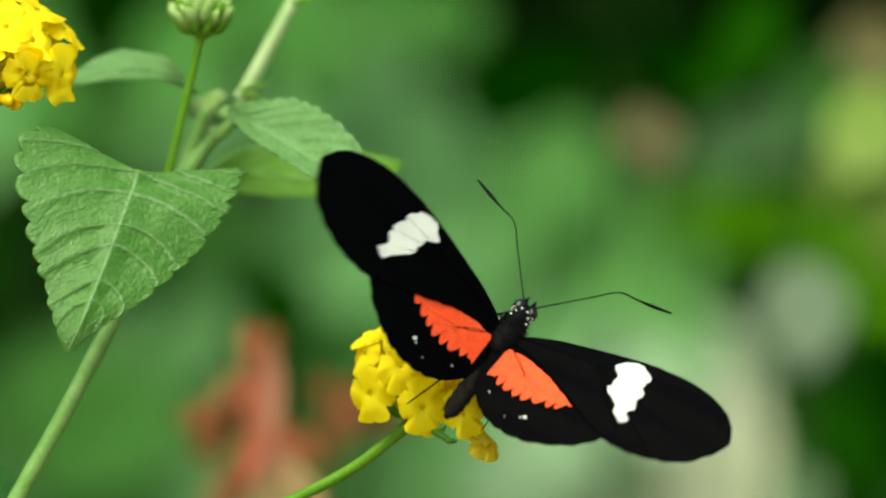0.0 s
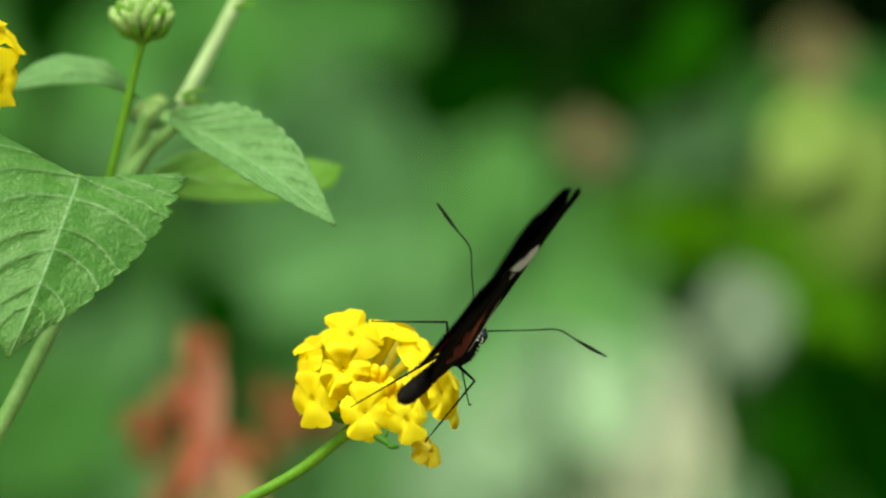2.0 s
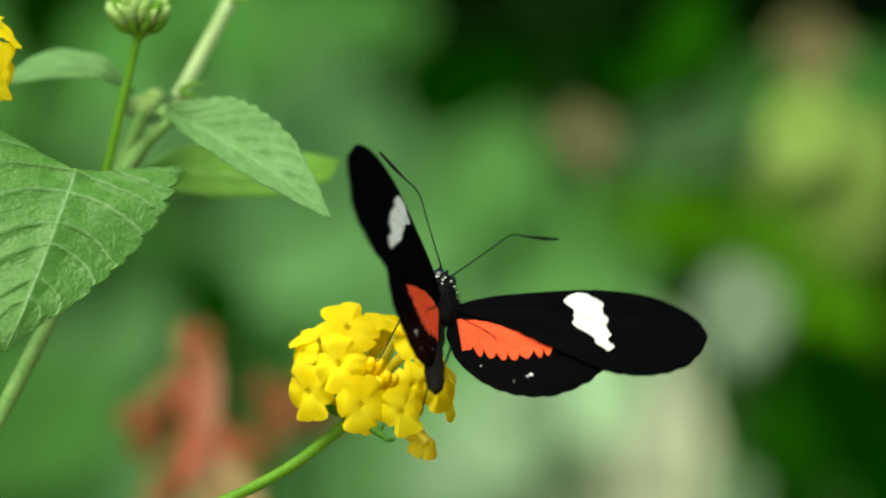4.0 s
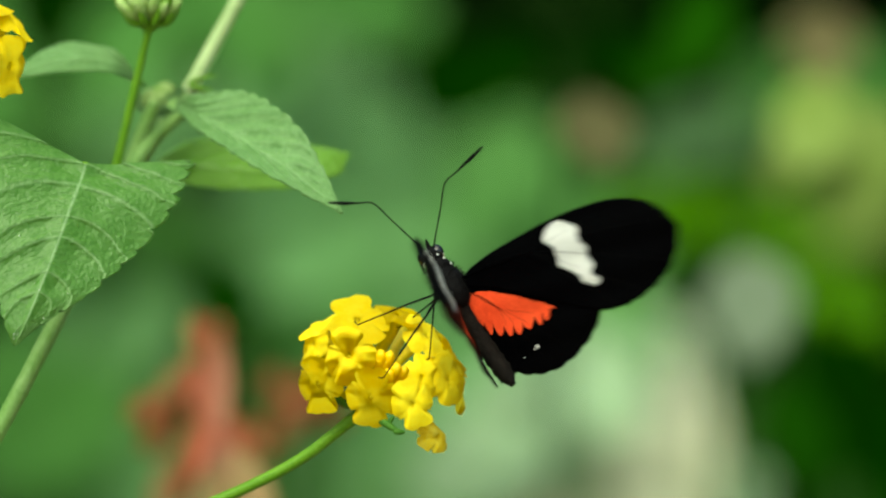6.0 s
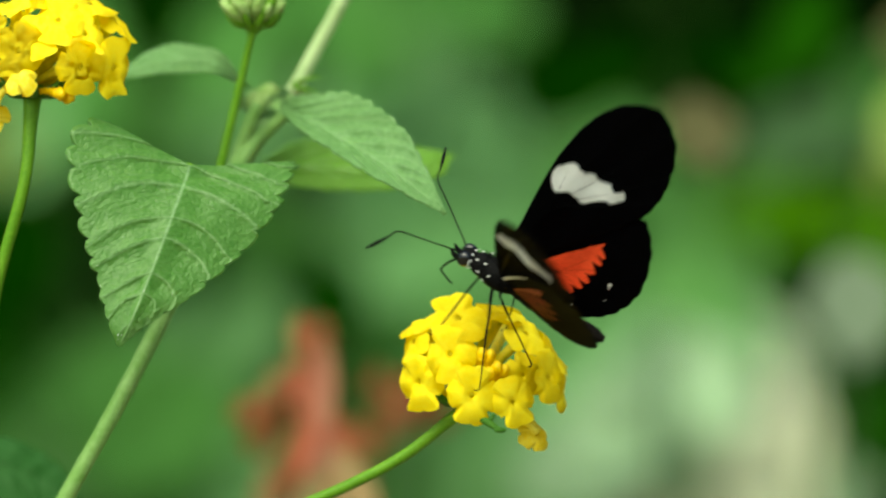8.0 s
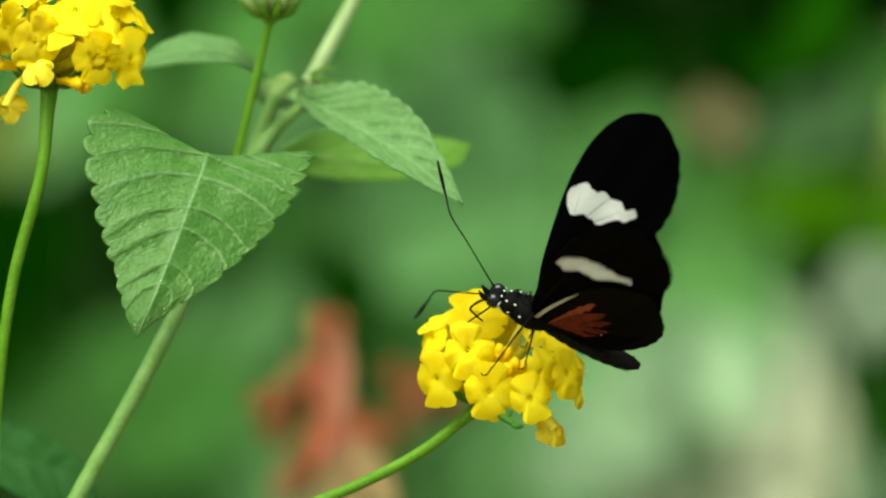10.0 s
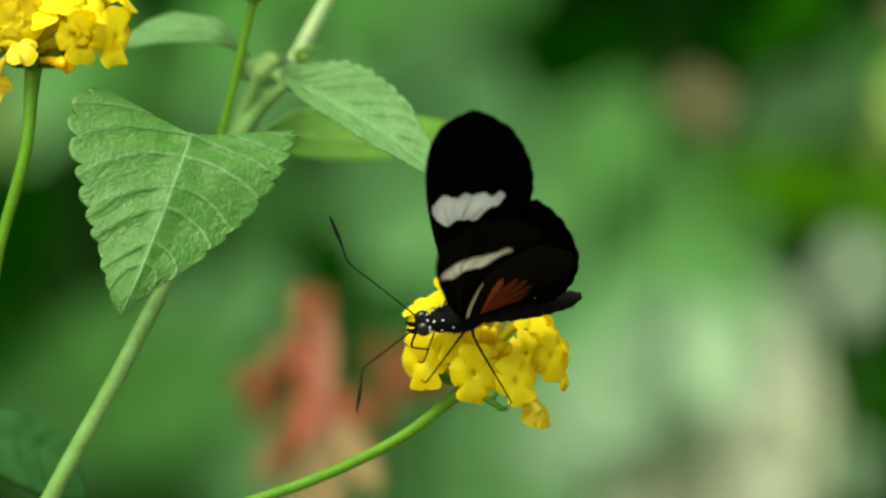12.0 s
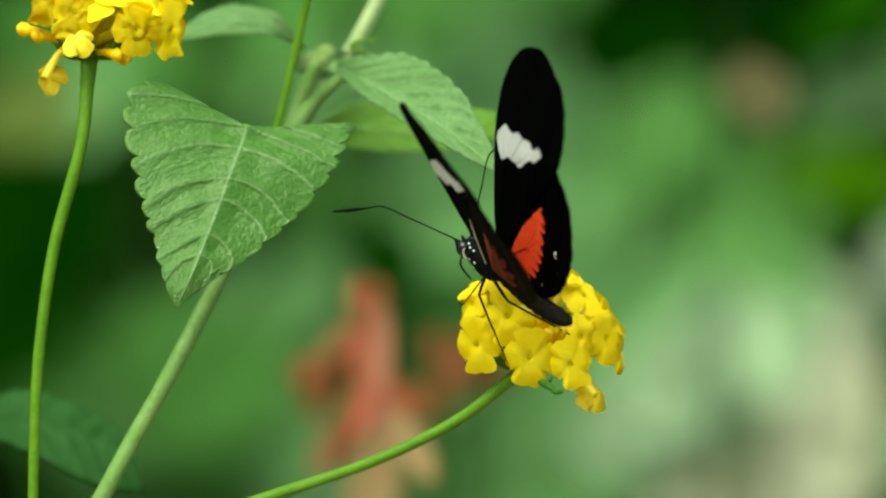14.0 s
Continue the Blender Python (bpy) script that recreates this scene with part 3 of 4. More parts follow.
front = flower_head(
    "yellow lantana flower head that the butterfly feeds on", 772, 712, 4.0, (-20, -28),
    ((-115, 14, 4, -0.45, -0.15, 0.88, 1.06), (-60, 64, 7, -0.15, 0.25, 0.95, 1.10), (-125, 84, 1, -0.75, 0.25, 0.60, 0.92), (-113, 116, -1, -0.45, 0.90, 0.10, 0.85),
     (-45, 128, 3, -0.10, 0.75, 0.60, 1.26), (27, 136, 1, 0.20, 0.90, 0.35, 1.15), (75, 101, 3, 0.50, 0.60, 0.60, 0.95), (125, 60, 1, 0.85, 0.50, 0.20, 0.85),
     (115, 24, 4, 0.65, 0.10, 0.75, 1.00), (140, -2, 0, 0.97, -0.10, 0.20, 0.90), (69, 26, 6, 0.30, 0.30, 0.90, 0.90), (-21, -8, 9, -0.03, -0.20, 0.97, 1.05),
     (51, -19, 9, 0.12, -0.25, 0.97, 1.00), (-57, 124, -6, -0.25, 0.85, -0.40, 1.0), (43, 122, -7, 0.20, 0.85, -0.40, 1.0), (108, 66, -7, 0.7, 0.5, -0.4, 0.95),
     (-107, 56, -7, -0.7, 0.4, -0.5, 0.95)),
    ((-4, 62, 6, 0.2), (22, 40, 8, 0.2), (10, 60, 6, 0.2), (34, 36, 7.5, 0.2), (10, 30, 8, 0.2)),
    ((94, -76, 5, 2.6),), 3)
bm = bmesh.new()
tube(bm, path([tuple(site(*p)) for p in ((-160, 1230, 18), (-40, 1150, 14), (120, 1040, 9), (243, 985, 8), (453, 915, 7), (613, 840, 6), (713, 765, 4), (752, 738, 4))], 50),
     [0.00085, 0.00085, 0.0008, 0.0008, 0.00085, 0.0011], 12, 0.05)
part("stem", to_head(front, bm), STEM_GREEN, front, "slender fresh green stem")
bm = bmesh.new()
tube(bm, path([tuple(site(*p)) for p in ((745, 745, -3), (775, 768, -4), (800, 784, -5))], 10), [0.0004, 0.0006, 0.0003], 8)
ball(bm, site(800, 784, -5), (0.0009, 0.0003, 0.0004))
tube(bm, path([tuple(site(*p)) for p in ((778, 770, -4), (786, 764, -4), (790, 756, -4))], 5), [0.0004, 0.0002], 6)
part("bract", to_head(front, bm), BRACT, front)

side = flower_head(
    "yellow lantana flower head with spent florets at its base", 0, 140, 5.0, (-34, -42),
    ((-105, 60, 5, -0.55, 0.25, 0.80, 1.0), (-51, 34, 8, -0.20, 0.10, 0.95, 1.08), (20, 90, 7, 0.0, 0.50, 0.85, 1.05), (60, 6, 8, 0.25, -0.08, 0.95, 1.05),
     (115, 6, 4, 0.60, -0.15, 0.78, 1.12), (118, 88, 1, 0.75, 0.60, 0.30, 1.0), (70, 122, 2, 0.35, 0.85, 0.40, 1.12), (0, 135, 2, -0.05, 0.90, 0.42, 1.15),
     (-68, 122, 1, -0.45, 0.85, 0.25, 1.05), (-118, 100, -2, -0.75, 0.6, 0.1, 0.95), (66, 66, 6, 0.35, 0.40, 0.85, 1.0), (-20, 60, 8, -0.05, 0.2, 0.95, 0.85),
     (90, 60, -6, 0.8, 0.4, -0.4, 1.0), (-70, 70, -7, -0.6, 0.5, -0.5, 1.0), (10, 120, -7, 0.1, 0.8, -0.5, 1.0)),
    ((-147, 6, 2, 1.5), (-39, -34, 7, 1.5), (33, -46, 5, 1.0), (20, -40, 6, 1.0), (-120, -5, 3, 1.5)),
    ((-52, -12, 9, -1.5), (-110, -80, 3, 5.0)), 8)
bm = bmesh.new()
tube(bm, path([tuple(site(*p)) for p in ((-34, 176, 5), (-38, 225, 4), (-50, 340, 3), (-98, 520, 4), (-126, 720, 5), (-134, 900, 6), (-138, 1060, 8), (-148, 1150, 12), (-160, 1240, 18))], 60),
     [0.0014, 0.00094, 0.00086, 0.00078, 0.00072, 0.0007, 0.0007], 12, 0.05)
part("stem", to_head(side, bm), STEM_GREEN, side, "slender fresh green stem")

shrub = tagged(new("lantana_shrub"), "lantana shrub with toothed green leaves and pale stem", "shrub")
shrub.location = site(-330, 1600, 30)
shrub.location.z = 0.0


def on_shrub(bm):
    bmesh.ops.translate(bm, verts=bm.verts[:], vec=-shrub.location)
    return bm


def stem(points, radii, mat, name="stem", label="", sides=14, steps=60):
    bm = bmesh.new()
    tube(bm, path([tuple(p) for p in points], steps), radii, sides, 0.05)
    return part(name, on_shrub(bm), mat, shrub, label)


foot = Vector((shrub.location.x, shrub.location.y, 0.0))
stem((foot, site(-420, 3000, 34), site(-160, 1230, 18), site(-20, 975, 13), site(30, 882, 12), site(115, 730, 13), site(200, 566, 18), site(330, 305, 34), site(424, 178, 42)),
     [0.004, 0.003, 0.0016, 0.00125, 0.00122, 0.0012, 0.00118, 0.00115, 0.0011], STEM, "stem", "pale green woody stem")
# the upper stem's brighter light is put into its paler green
stem((site(420, 183, 42), site(432, 165, 42), site(470, 94, 45), site(520, 0, 48), site(610, -190, 54)), [0.0013, 0.00115, 0.00108, 0.00104, 0.001], STEM_LIT, "upper_stem", "upper stem, made paler for the stronger light on it")
# the leaf that faces the eye
bm = blade(leaf_rows((
    (0.00, 243, 305, 2, 104, 229, 1, 420, 298, 8),
    (0.07, 237, 328, 1, 65, 226, -1, 424, 304, 7),
    (0.15, 229, 350, -1, 34, 260, -3, 420, 320, 6),
    (0.30, 211, 398, -4, 38, 347, -6, 402, 362, 3),
    (0.50, 186, 466, -7, 63, 450, -8, 342, 448, -1),
    (0.75, 155, 545, -10, 88, 540, -10, 242, 536, -7),
    (0.90, 134, 594, -11, 104, 596, -11, 160, 590, -10),
    (1.00, 119, 624, -11, 117, 625, -11, 121, 624, -11))), 7, 13, -0.0008, (-0.25, -0.9, 0.3), 0.0, 220, 30, 1, 0.10, 0.36, 0.07, 0.6)
rng = random.Random(17)
dust = bmesh.new()
bm.verts.ensure_lookup_table()
for n in range(20):
    v = bm.verts[rng.randrange(900, len(bm.verts) - 400)]
    ball(dust, v.co + Vector((0, -0.00012, 0)), (rng.uniform(0.00005, 0.00010),) * 3, None, 4, 6)
thick(part("leaf", on_shrub(bm), LEAF, shrub, "toothed green leaf with sunken veins"), 0.0003)
tagged(part("pollen", on_shrub(dust), DOT, shrub, "scattered pale specks"), kind="stuff")
stem((site(243, 307, 7), site(285, 326, 20), site(325, 330, 30)), [0.0006, 0.0007, 0.0008], STEM_GREEN, "petiole", "", 10, 16)
# the leaf that arches to the other side of the stem
bm = blade(leaf_rows((
    (0.00, 405, 200, 27, 404, 194, 27, 404, 206, 27),
    (0.15, 450, 222, 23, 445, 180, 25, 438, 238, 21),
    (0.35, 515, 258, 19, 530, 176, 22, 496, 276, 15),
    (0.60, 598, 309, 13, 614, 232, 16, 577, 326, 9),
    (0.80, 650, 350, 10, 664, 312, 12, 638, 360, 8),
    (1.00, 697, 390, 7, 698, 389, 7, 696, 391, 7))), 7, 17, -0.0009, (0.1, -0.8, 0.55), 0.0, 150, 20, 4, 0.085, 0.62, 0.0, 0.7)
thick(part("leaf", on_shrub(bm), LEAF_SIDE, shrub, "arching green leaf"), 0.0003)
# the light leaf behind it, brightened in colour for light coming through
bm = blade(leaf_rows((
    (0.00, 375, 300, 46, 375, 294, 46, 375, 306, 46),
    (0.15, 425, 306, 46, 430, 262, 49, 420, 336, 45),
    (0.35, 500, 312, 46, 505, 255, 50, 495, 346, 44),
    (0.60, 585, 316, 46, 590, 262, 50, 580, 347, 44),
    (0.82, 655, 308, 47, 660, 275, 50, 645, 334, 45),
    (1.00, 712, 288, 48, 712, 287, 48, 712, 289, 48))), 5, 13, -0.0007, (0, -0.9, 0.4), 0.0, 70, 16, 6, 0.05, 0.62)
thick(part("leaf", on_shrub(bm), LEAF_LIT_THROUGH, shrub, "light green leaf, light passing through it put into its colour"), 0.0003)
# the curled tip beyond it
bm = blade(leaf_rows((
    (0.00, 640, 330, 40, 640, 326, 40, 640, 334, 40),
    (0.50, 682, 305, 40, 672, 290, 41, 692, 322, 39),
    (1.00, 708, 284, 40, 707, 283, 40, 709, 285, 40))), 6, 8, 0.0004, (0, -0.9, 0.3), 0.0, 40, 8, 7, 0.05)
thick(part("leaf", on_shrub(bm), LEAF_LIT_THROUGH, shrub), 0.0003)
# the leaf towards the other flower
bm = blade(leaf_rows((
    (0.00, 330, 152, 31, 330, 148, 31, 330, 156, 31),
    (0.25, 285, 124, 30, 296, 104, 32, 280, 140, 28),
    (0.55, 220, 118, 29, 225, 88, 33, 216, 140, 27),
    (0.80, 170, 128, 29, 172, 103, 32, 168, 146, 27),
    (1.00, 110, 150, 29, 110, 148, 29, 110, 152, 29))), 6, 14, -0.0006, (0, -0.7, 0.6), 0.0, 80, 16, 9, 0.05, 0.62)
thick(part("leaf", on_shrub(bm), LEAF_SIDE, shrub, "arching green leaf"), 0.0003)
# a leaf low down behind the stems, its shade put into the colour
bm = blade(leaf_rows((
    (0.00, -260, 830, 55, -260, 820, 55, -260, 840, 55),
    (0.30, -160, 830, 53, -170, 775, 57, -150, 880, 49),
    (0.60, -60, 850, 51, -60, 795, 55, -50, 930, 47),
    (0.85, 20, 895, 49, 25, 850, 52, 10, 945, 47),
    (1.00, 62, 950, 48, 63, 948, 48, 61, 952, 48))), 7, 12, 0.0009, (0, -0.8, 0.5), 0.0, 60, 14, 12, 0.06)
thick(part("leaf", on_shrub(bm), LEAF_SHADED, shrub, "leaf with shade put into its dark green"), 0.0003)
# small growth at the node
stem((site(318, 318, 40), site(352, 268, 40), site(398, 212, 40)), [0.0009, 0.0010, 0.0008], STEM_GREEN, "side_shoot", "", 10, 16)
stem((site(345, 300, 38), site(376, 250, 38), site(430, 200, 38)), [0.0007, 0.0009, 0.0008], STEM, "side_shoot", "", 10, 14)
stem((site(308, 340, 36), site(338, 262, 36), site(366, 195, 36)), [0.0008, 0.0010, 0.0010], STEM, "side_shoot", "", 10, 14)
rng = random.Random(5)
for n in range(22):
    p, a = site(388 + rng.uniform(-40, 40), 198 + rng.uniform(-20, 24), rng.uniform(36, 48)), rng.uniform(-1.5, 1.5)
    size, wide = rng.uniform(0.0018, 0.0042), rng.uniform(0.25, 0.42)
    along, across = Vector((math.sin(a), rng.uniform(-0.5, 0.2), math.cos(a))), Vector((math.cos(a), rng.uniform(-0.4, 0.4), -math.sin(a)))
    rows = []
    for k in range(6):
        f = k / 5
        m, w = p + along * size * f + Vector((0, 0.4 * size * f * f, 0)), across * size * wide * math.sin(math.pi * (0.08 + 0.92 * f)) ** 0.8
        rows.append((f, *m, *(m - w + Vector((0, -0.2 * size * wide, 0))), *(m + w + Vector((0, -0.2 * size * wide, 0)))))
    bm = blade(rows, 5, 6, 0.00012, (0, -1, 0), 0.0, 18, 4, n, 0.08)
    thick(part("young_leaf", on_shrub(bm), BUD if n % 3 else LEAF_SIDE, shrub), 0.0002)
for x, y, dx, dy in ((430, 160, 45, -12), (428, 165, 40, 8), (520, 5, 40, -6), (345, 165, -22, -20)):
    stem((site(x, y, 40), site(x + dx * 0.5, y + dy * 0.7, 38), site(x + dx, y + dy, 37)), [0.0004, 0.0003, 0.0001], STEM_GREEN, "leaf_scale", "", 6, 6)
# the green bud cluster on its own stalk
stem((site(293, 330, 28), site(316, 235, 27), site(338, 140, 26), site(352, 82, 25), site(357, 60, 25)), [0.00072, 0.00066, 0.0006, 0.00054, 0.0009], STEM_GREEN, "bud_stalk", "slender green stalk")
for n in range(34):
    f, a = (n + 0.5) / 34, n * 2.39996
    lean = 1.25 * math.sqrt(f)
    way = Vector((math.sin(lean) * math.cos(a), math.sin(lean) * math.sin(a), math.cos(lean)))
    base, reach = site(357, 58, 25), 0.0062 - 0.0012 * f + 0.0006 * rng.random()
    bm = bmesh.new()
    tube(bm, path([tuple(base + way * 0.0006), tuple(base + way * reach * 0.6 + Vector((0, 0, 0.0004 * f))), tuple(base + way * reach + Vector((0, 0, 0.0012 * f)))], 8),
         [0.0003, 0.0005, 0.00085, 0.00075, 0.0002], 8)
    part("bud", on_shrub(bm), BUD if n % 6 else STEM_GREEN, shrub)
for n in range(9):
    a = n * 0.7 + 0.2
    way, base = Vector((math.cos(a), math.sin(a), 0)), site(357, 58, 25)
    bm = bmesh.new()
    tube(bm, path([tuple(base), tuple(base + way * 0.0026 + Vector((0, 0, 0.0004))), tuple(base + way * 0.0044 + Vector((0, 0, 0.0024)))], 8), [0.0005, 0.0006, 0.0002], 6)
    part("bract", on_shrub(bm), STEM_GREEN, shrub)
bm = bmesh.new()
ball(bm, site(357, 58, 25), (0.0014, 0.0014, 0.0012))
part("receptacle", on_shrub(bm), STEM_GREEN, shrub)

# ---- the butterfly: x ahead, y to its own left, z up; millimetres in the tables ----
FORE = ((0, 4, -12), (30, 17, -17), (77, 32, -32), (130, 44, -56), (190, 56, -83), (250, 65, -108), (275, 67, -117), (330, 68, -115), (380, 60, -98),
        (420, 43, -74), (444, 21, -46), (455, 2, -19), (458, -6, -10))
HIND = ((-22, -52, -66), (-14, -28, -104), (5, -8, -138), (40, -2, -170), (75, -6, -188), (110, -12, -195), (150, -20, -193), (190, -38, -178),
        (225, -58, -157), (250, -80, -135), (264, -100, -118), (268, -106, -112))


def camber(u, v, hind):
    return (0.9 * math.sin(math.pi * min(1, max(0, u / 460))) - 1.6 * (u / 460) ** 2 * (v < 0) * abs(v) / 120 + (0.15 * math.sin(v / 11)) * min(1, abs(u) / 80)) * MM * 0.8 - (0.25 * MM if hind else 0)


def wing_point(u, v, s, hind, lift=0.0):
    return Vector((v * Q, s * u * Q, camber(u, v, hind) + lift * MM))


BAND = ((-70, 265, 271), (-60, 253, 279), (-46, 241, 273), (-32, 227, 280), (-16, 214, 275), (-2, 217, 279), (12, 209, 265), (28, 196, 268), (40, 199, 259), (50, 207, 249), (55, 217, 239))


def clear(u, v):
    """Whether the wing is bare of black scales there: under the middle of the white band light passes through."""
    if not -58 < v < 46:
        return False
    b0, b1 = between([tuple(float(x) for x in r) for r in BAND], v)
    return b0 + 9 < u < b1 - 9


def wing_sheet(table, s, hind, lift=0.0):
    bm = bmesh.new()
    grid, n, m = [], 110, 36
    lo, hi = table[0][0], table[-1][0]
    for i in range(n + 1):
        u = lo + (hi - lo) * (0.5 - 0.5 * math.cos(math.pi * i / n))
        top, low = between([(float(r[0]), float(r[1]), float(r[2])) for r in table], u)
        line = []
        for j in range(m + 1):
            w = j / m
            v = top + (low - top) * w
            rag = 2.2 * max(0, math.sin(u / 5.2 + 2 * noise.noise(Vector((u / 60, s, 0.3))))) * (w > 0.9) * (u > 60) if not hind else 2.6 * max(0, math.sin(u / 5.2 + 1 + 2 * noise.noise(Vector((u / 60, s, 7.3))))) * (w > 0.9)
            line.append((bm.verts.new(wing_point(u, v + rag, s, hind, lift)), u, v))
        grid.append(line)
    for a, b in zip(grid, grid[1:]):
        for j in range(m):
            quad = (a[j][0], a[j + 1][0], b[j + 1][0], b[j][0])
            if hind or not clear((a[j][1] + b[j][1]) / 2, (a[j][2] + a[j + 1][2]) / 2):
                bm.faces.new(quad if s < 0 else quad[::-1])
    bmesh.ops.delete(bm, geom=[v for v in bm.verts if not v.link_faces], context="VERTS")
    return bm


def zig(a, step, seed):
    """A ragged edge: straight runs between uneven heights from 0 to 1."""
    f = a / step + 0.45 * noise.noise(Vector((a / step, seed, 3.3)))
    i = math.floor(f)
    h = [0.5 + 0.5 * math.sin(12.9 * (i + k) + 7.3 * seed + 40 * math.sin(3.1 * (i + k) + seed)) for k in (0, 1)]
    return h[0] + (h[1] - h[0]) * (f - i)


def mark(rows, s, hind, lift, n=40, m=8, rag=0.0, across=False):
    """A patch of scales: rows (along, from, to); along is v, or u with across."""
    bm = bmesh.new()
    grid = []
    lo, hi = rows[0][0], rows[-1][0]
    for i in range(n + 1):
        a = lo + (hi - lo) * i / n
        b0, b1 = between([tuple(float(x) for x in r) for r in rows], a)
        if across:
            reach = min(1, (a - lo) / 25) * min(1, (hi - a) / 20)
            f = a / 21.0 + 0.3 * noise.noise(Vector((a / 30.0, s * 5.0, 1.7)))
            finger = abs(math.sin(math.pi * f)) ** 0.7 * (0.8 + 0.4 * zig(a, 21.0, s * 5))
            b1 += rag * reach * (finger + 0.08 * zig(a, 4.2, s * 5 + 40) - 0.75)
            b0 += 0.12 * rag * zig(a, 9.0, s * 5 + 80)
        else:
            b1 += rag * (2 * zig(a, 12.0, s * 5 + 10) - 1 + 0.5 * zig(a, 4.5, s * 5 + 30))
            b0 += rag * (2 * zig(a, 14.0, s * 5 + 50) - 1 + 0.5 * zig(a, 5.0, s * 5 + 70))
        line = []
        for j in range(m + 1):
            b = b0 + (b1 - b0) * j / m
            line.append(bm.verts.new(wing_point(a if across else b, b if across else a, s, hind, lift)))
        grid.append(line)
    for p, q in zip(grid, grid[1:]):
        for j in range(m):
            bm.faces.new((p[j], p[j + 1], q[j + 1], q[j]))
    bmesh.ops.recalc_face_normals(bm, faces=bm.faces[:])
    return bm


FLAME = ((2, -24, -94), (10, -24, -88), (21, -25, -91), (42, -28, -102), (70, -36, -110), (98, -47, -112), (126, -60, -107), (150, -71, -100), (163, -78, -94), (175, -84, -89))


def ray(start, end, wide, s, lift):
    """A streak of scales on the hindwing's underside, widest past its middle and frayed at its tip."""
    bm, rows = bmesh.new(), []
    a, b = Vector(start), Vector(end)
    side = Vector((a.y - b.y, b.x - a.x)).normalized()
    for i in range(25):
        f = i / 24
        p, w = a.lerp(b, f), wide * (0.08 + 0.92 * f ** 0.85) * (1 - f ** 7)
        fray = 0.30 * wide * f * (zig(f * 60, 6.0, s * 3 + b.x) - 0.5)
        rows.append([bm.verts.new(wing_point(q.x, q.y, s, True, lift)) for q in (p - side * (w / 2 + fray), p - side * w / 6, p + side * w / 6, p + side * (w / 2 - fray))])
    for r0, r1 in zip(rows, rows[1:]):
        for k in range(3):
            bm.faces.new((r0[k], r0[k + 1], r1[k + 1], r1[k]))
    bmesh.ops.recalc_face_normals(bm, faces=bm.faces[:])
    return bm


def vein(start, knee, end, bend, s, hind, radius):
    """A fine raised vein from the wing's root to its rim."""
    run = [(*start, 0.0), (*knee, 0.0), ((knee[0] + end[0]) / 2, (knee[1] + end[1]) / 2 + bend, 0.0), (*end, 0.0)]
    return tube(bmesh.new(), [wing_point(p.x, p.y, s, hind) for p in path(run, 22)], [radius, radius, radius * 0.7], 5)


FORE_RIM = ((395, 54), (442, 10), (425, -64), (360, -104), (300, -112))
HIND_RIM = ((75, -183), (135, -188), (190, -172), (240, -138))
butterfly = tagged(new("butterfly"), "black butterfly with white wing bands and orange-red patches, feeding", "butterfly")
body = bmesh.new()
ball(body, (0.4 * MM, 0, 0.1 * MM), (3.8 * MM, 2.45 * MM, 2.1 * MM))
ball(body, (3.3 * MM, 0, 0.2 * MM), (1.8 * MM, 1.9 * MM, 1.6 * MM))
part("thorax", body, CHITIN, butterfly, "furry black thorax")
body = bmesh.new()
rng = random.Random(21)
for n in range(260):
    a, x = rng.uniform(-0.3, math.pi + 0.3), rng.uniform(-2.6, 4.4)
    r = 2.3 * math.sqrt(max(0.05, 1 - ((x - 0.6) / 4.2) ** 2))
    p = Vector((x, r * math.cos(a), 0.1 + r * 0.97 * math.sin(a))) * MM
    tip = p + Vector((rng.uniform(-0.5, 0.2), math.cos(a) * 0.5 + rng.uniform(-0.2, 0.2), math.sin(a) * 0.5 + rng.uniform(-0.1, 0.2))) * MM
    tube(body, [p * 0.97, tip], [0.00006, 0.00002], 3)
tagged(part("hair", body, FUR, butterfly, "short black hair"), kind="stuff")
body = bmesh.new()
ball(body, (5.4 * MM, 0, 0.3 * MM), (1.35 * MM, 1.4 * MM, 1.3 * MM))
tube(body, path([(0.0062, 0.0005, -0.0003), (0.0074, 0.0006, -0.0002), (0.0082, 0.0006, 0.0006)], 6), [0.0004, 0.0004, 0.0001], 7)
tube(body, path([(0.0062, -0.0005, -0.0003), (0.0074, -0.0006, -0.0002), (0.0082, -0.0006, 0.0006)], 6), [0.0004, 0.0004, 0.0001], 7)
head = part("head", body, CHITIN, butterfly, "small black head with white dots")
for s in (1, -1):
    bm = bmesh.new()
    ball(bm, (5.8 * MM, s * 1.0 * MM, 0.35 * MM), (1.15 * MM, 0.95 * MM, 1.2 * MM))
    part("eye", bm, EYE_DARK, head, "glossy dark eye")
    bm = bmesh.new()
    tube(bm, [Vector((4.75 + 0.25 * math.cos(a) ** 2, s * (1.25 + 0.35 * math.cos(a)), 0.35 + 0.95 * math.sin(a))) * MM for a in (-1.3, -0.9, -0.5, -0.1, 0.3, 0.7, 1.1)], [0.00005, 0.00012, 0.00005], 6)
    part("white_rim", bm, DOT, head, "white rim behind the eye")
spots = [(5.0, 0.5, 1.4), (4.1, 1.0, 1.45), (3.3, 1.85, 0.3), (2.8, 1.3, 1.75), (1.6, 2.2, 0.8), (4.6, 1.1, -0.5), (2.2, 1.9, -0.6), (-0.6, 2.0, -0.6)]
for x, y, z in spots:
    for s in (1, -1):
        bm = bmesh.new()
        ball(bm, (x * MM, s * y * MM, z * MM), (0.19 * MM, 0.14 * MM, 0.14 * MM), None, 6, 8)
        part("white_dot", bm, DOT, head, "tiny white dot")
bm = bmesh.new()
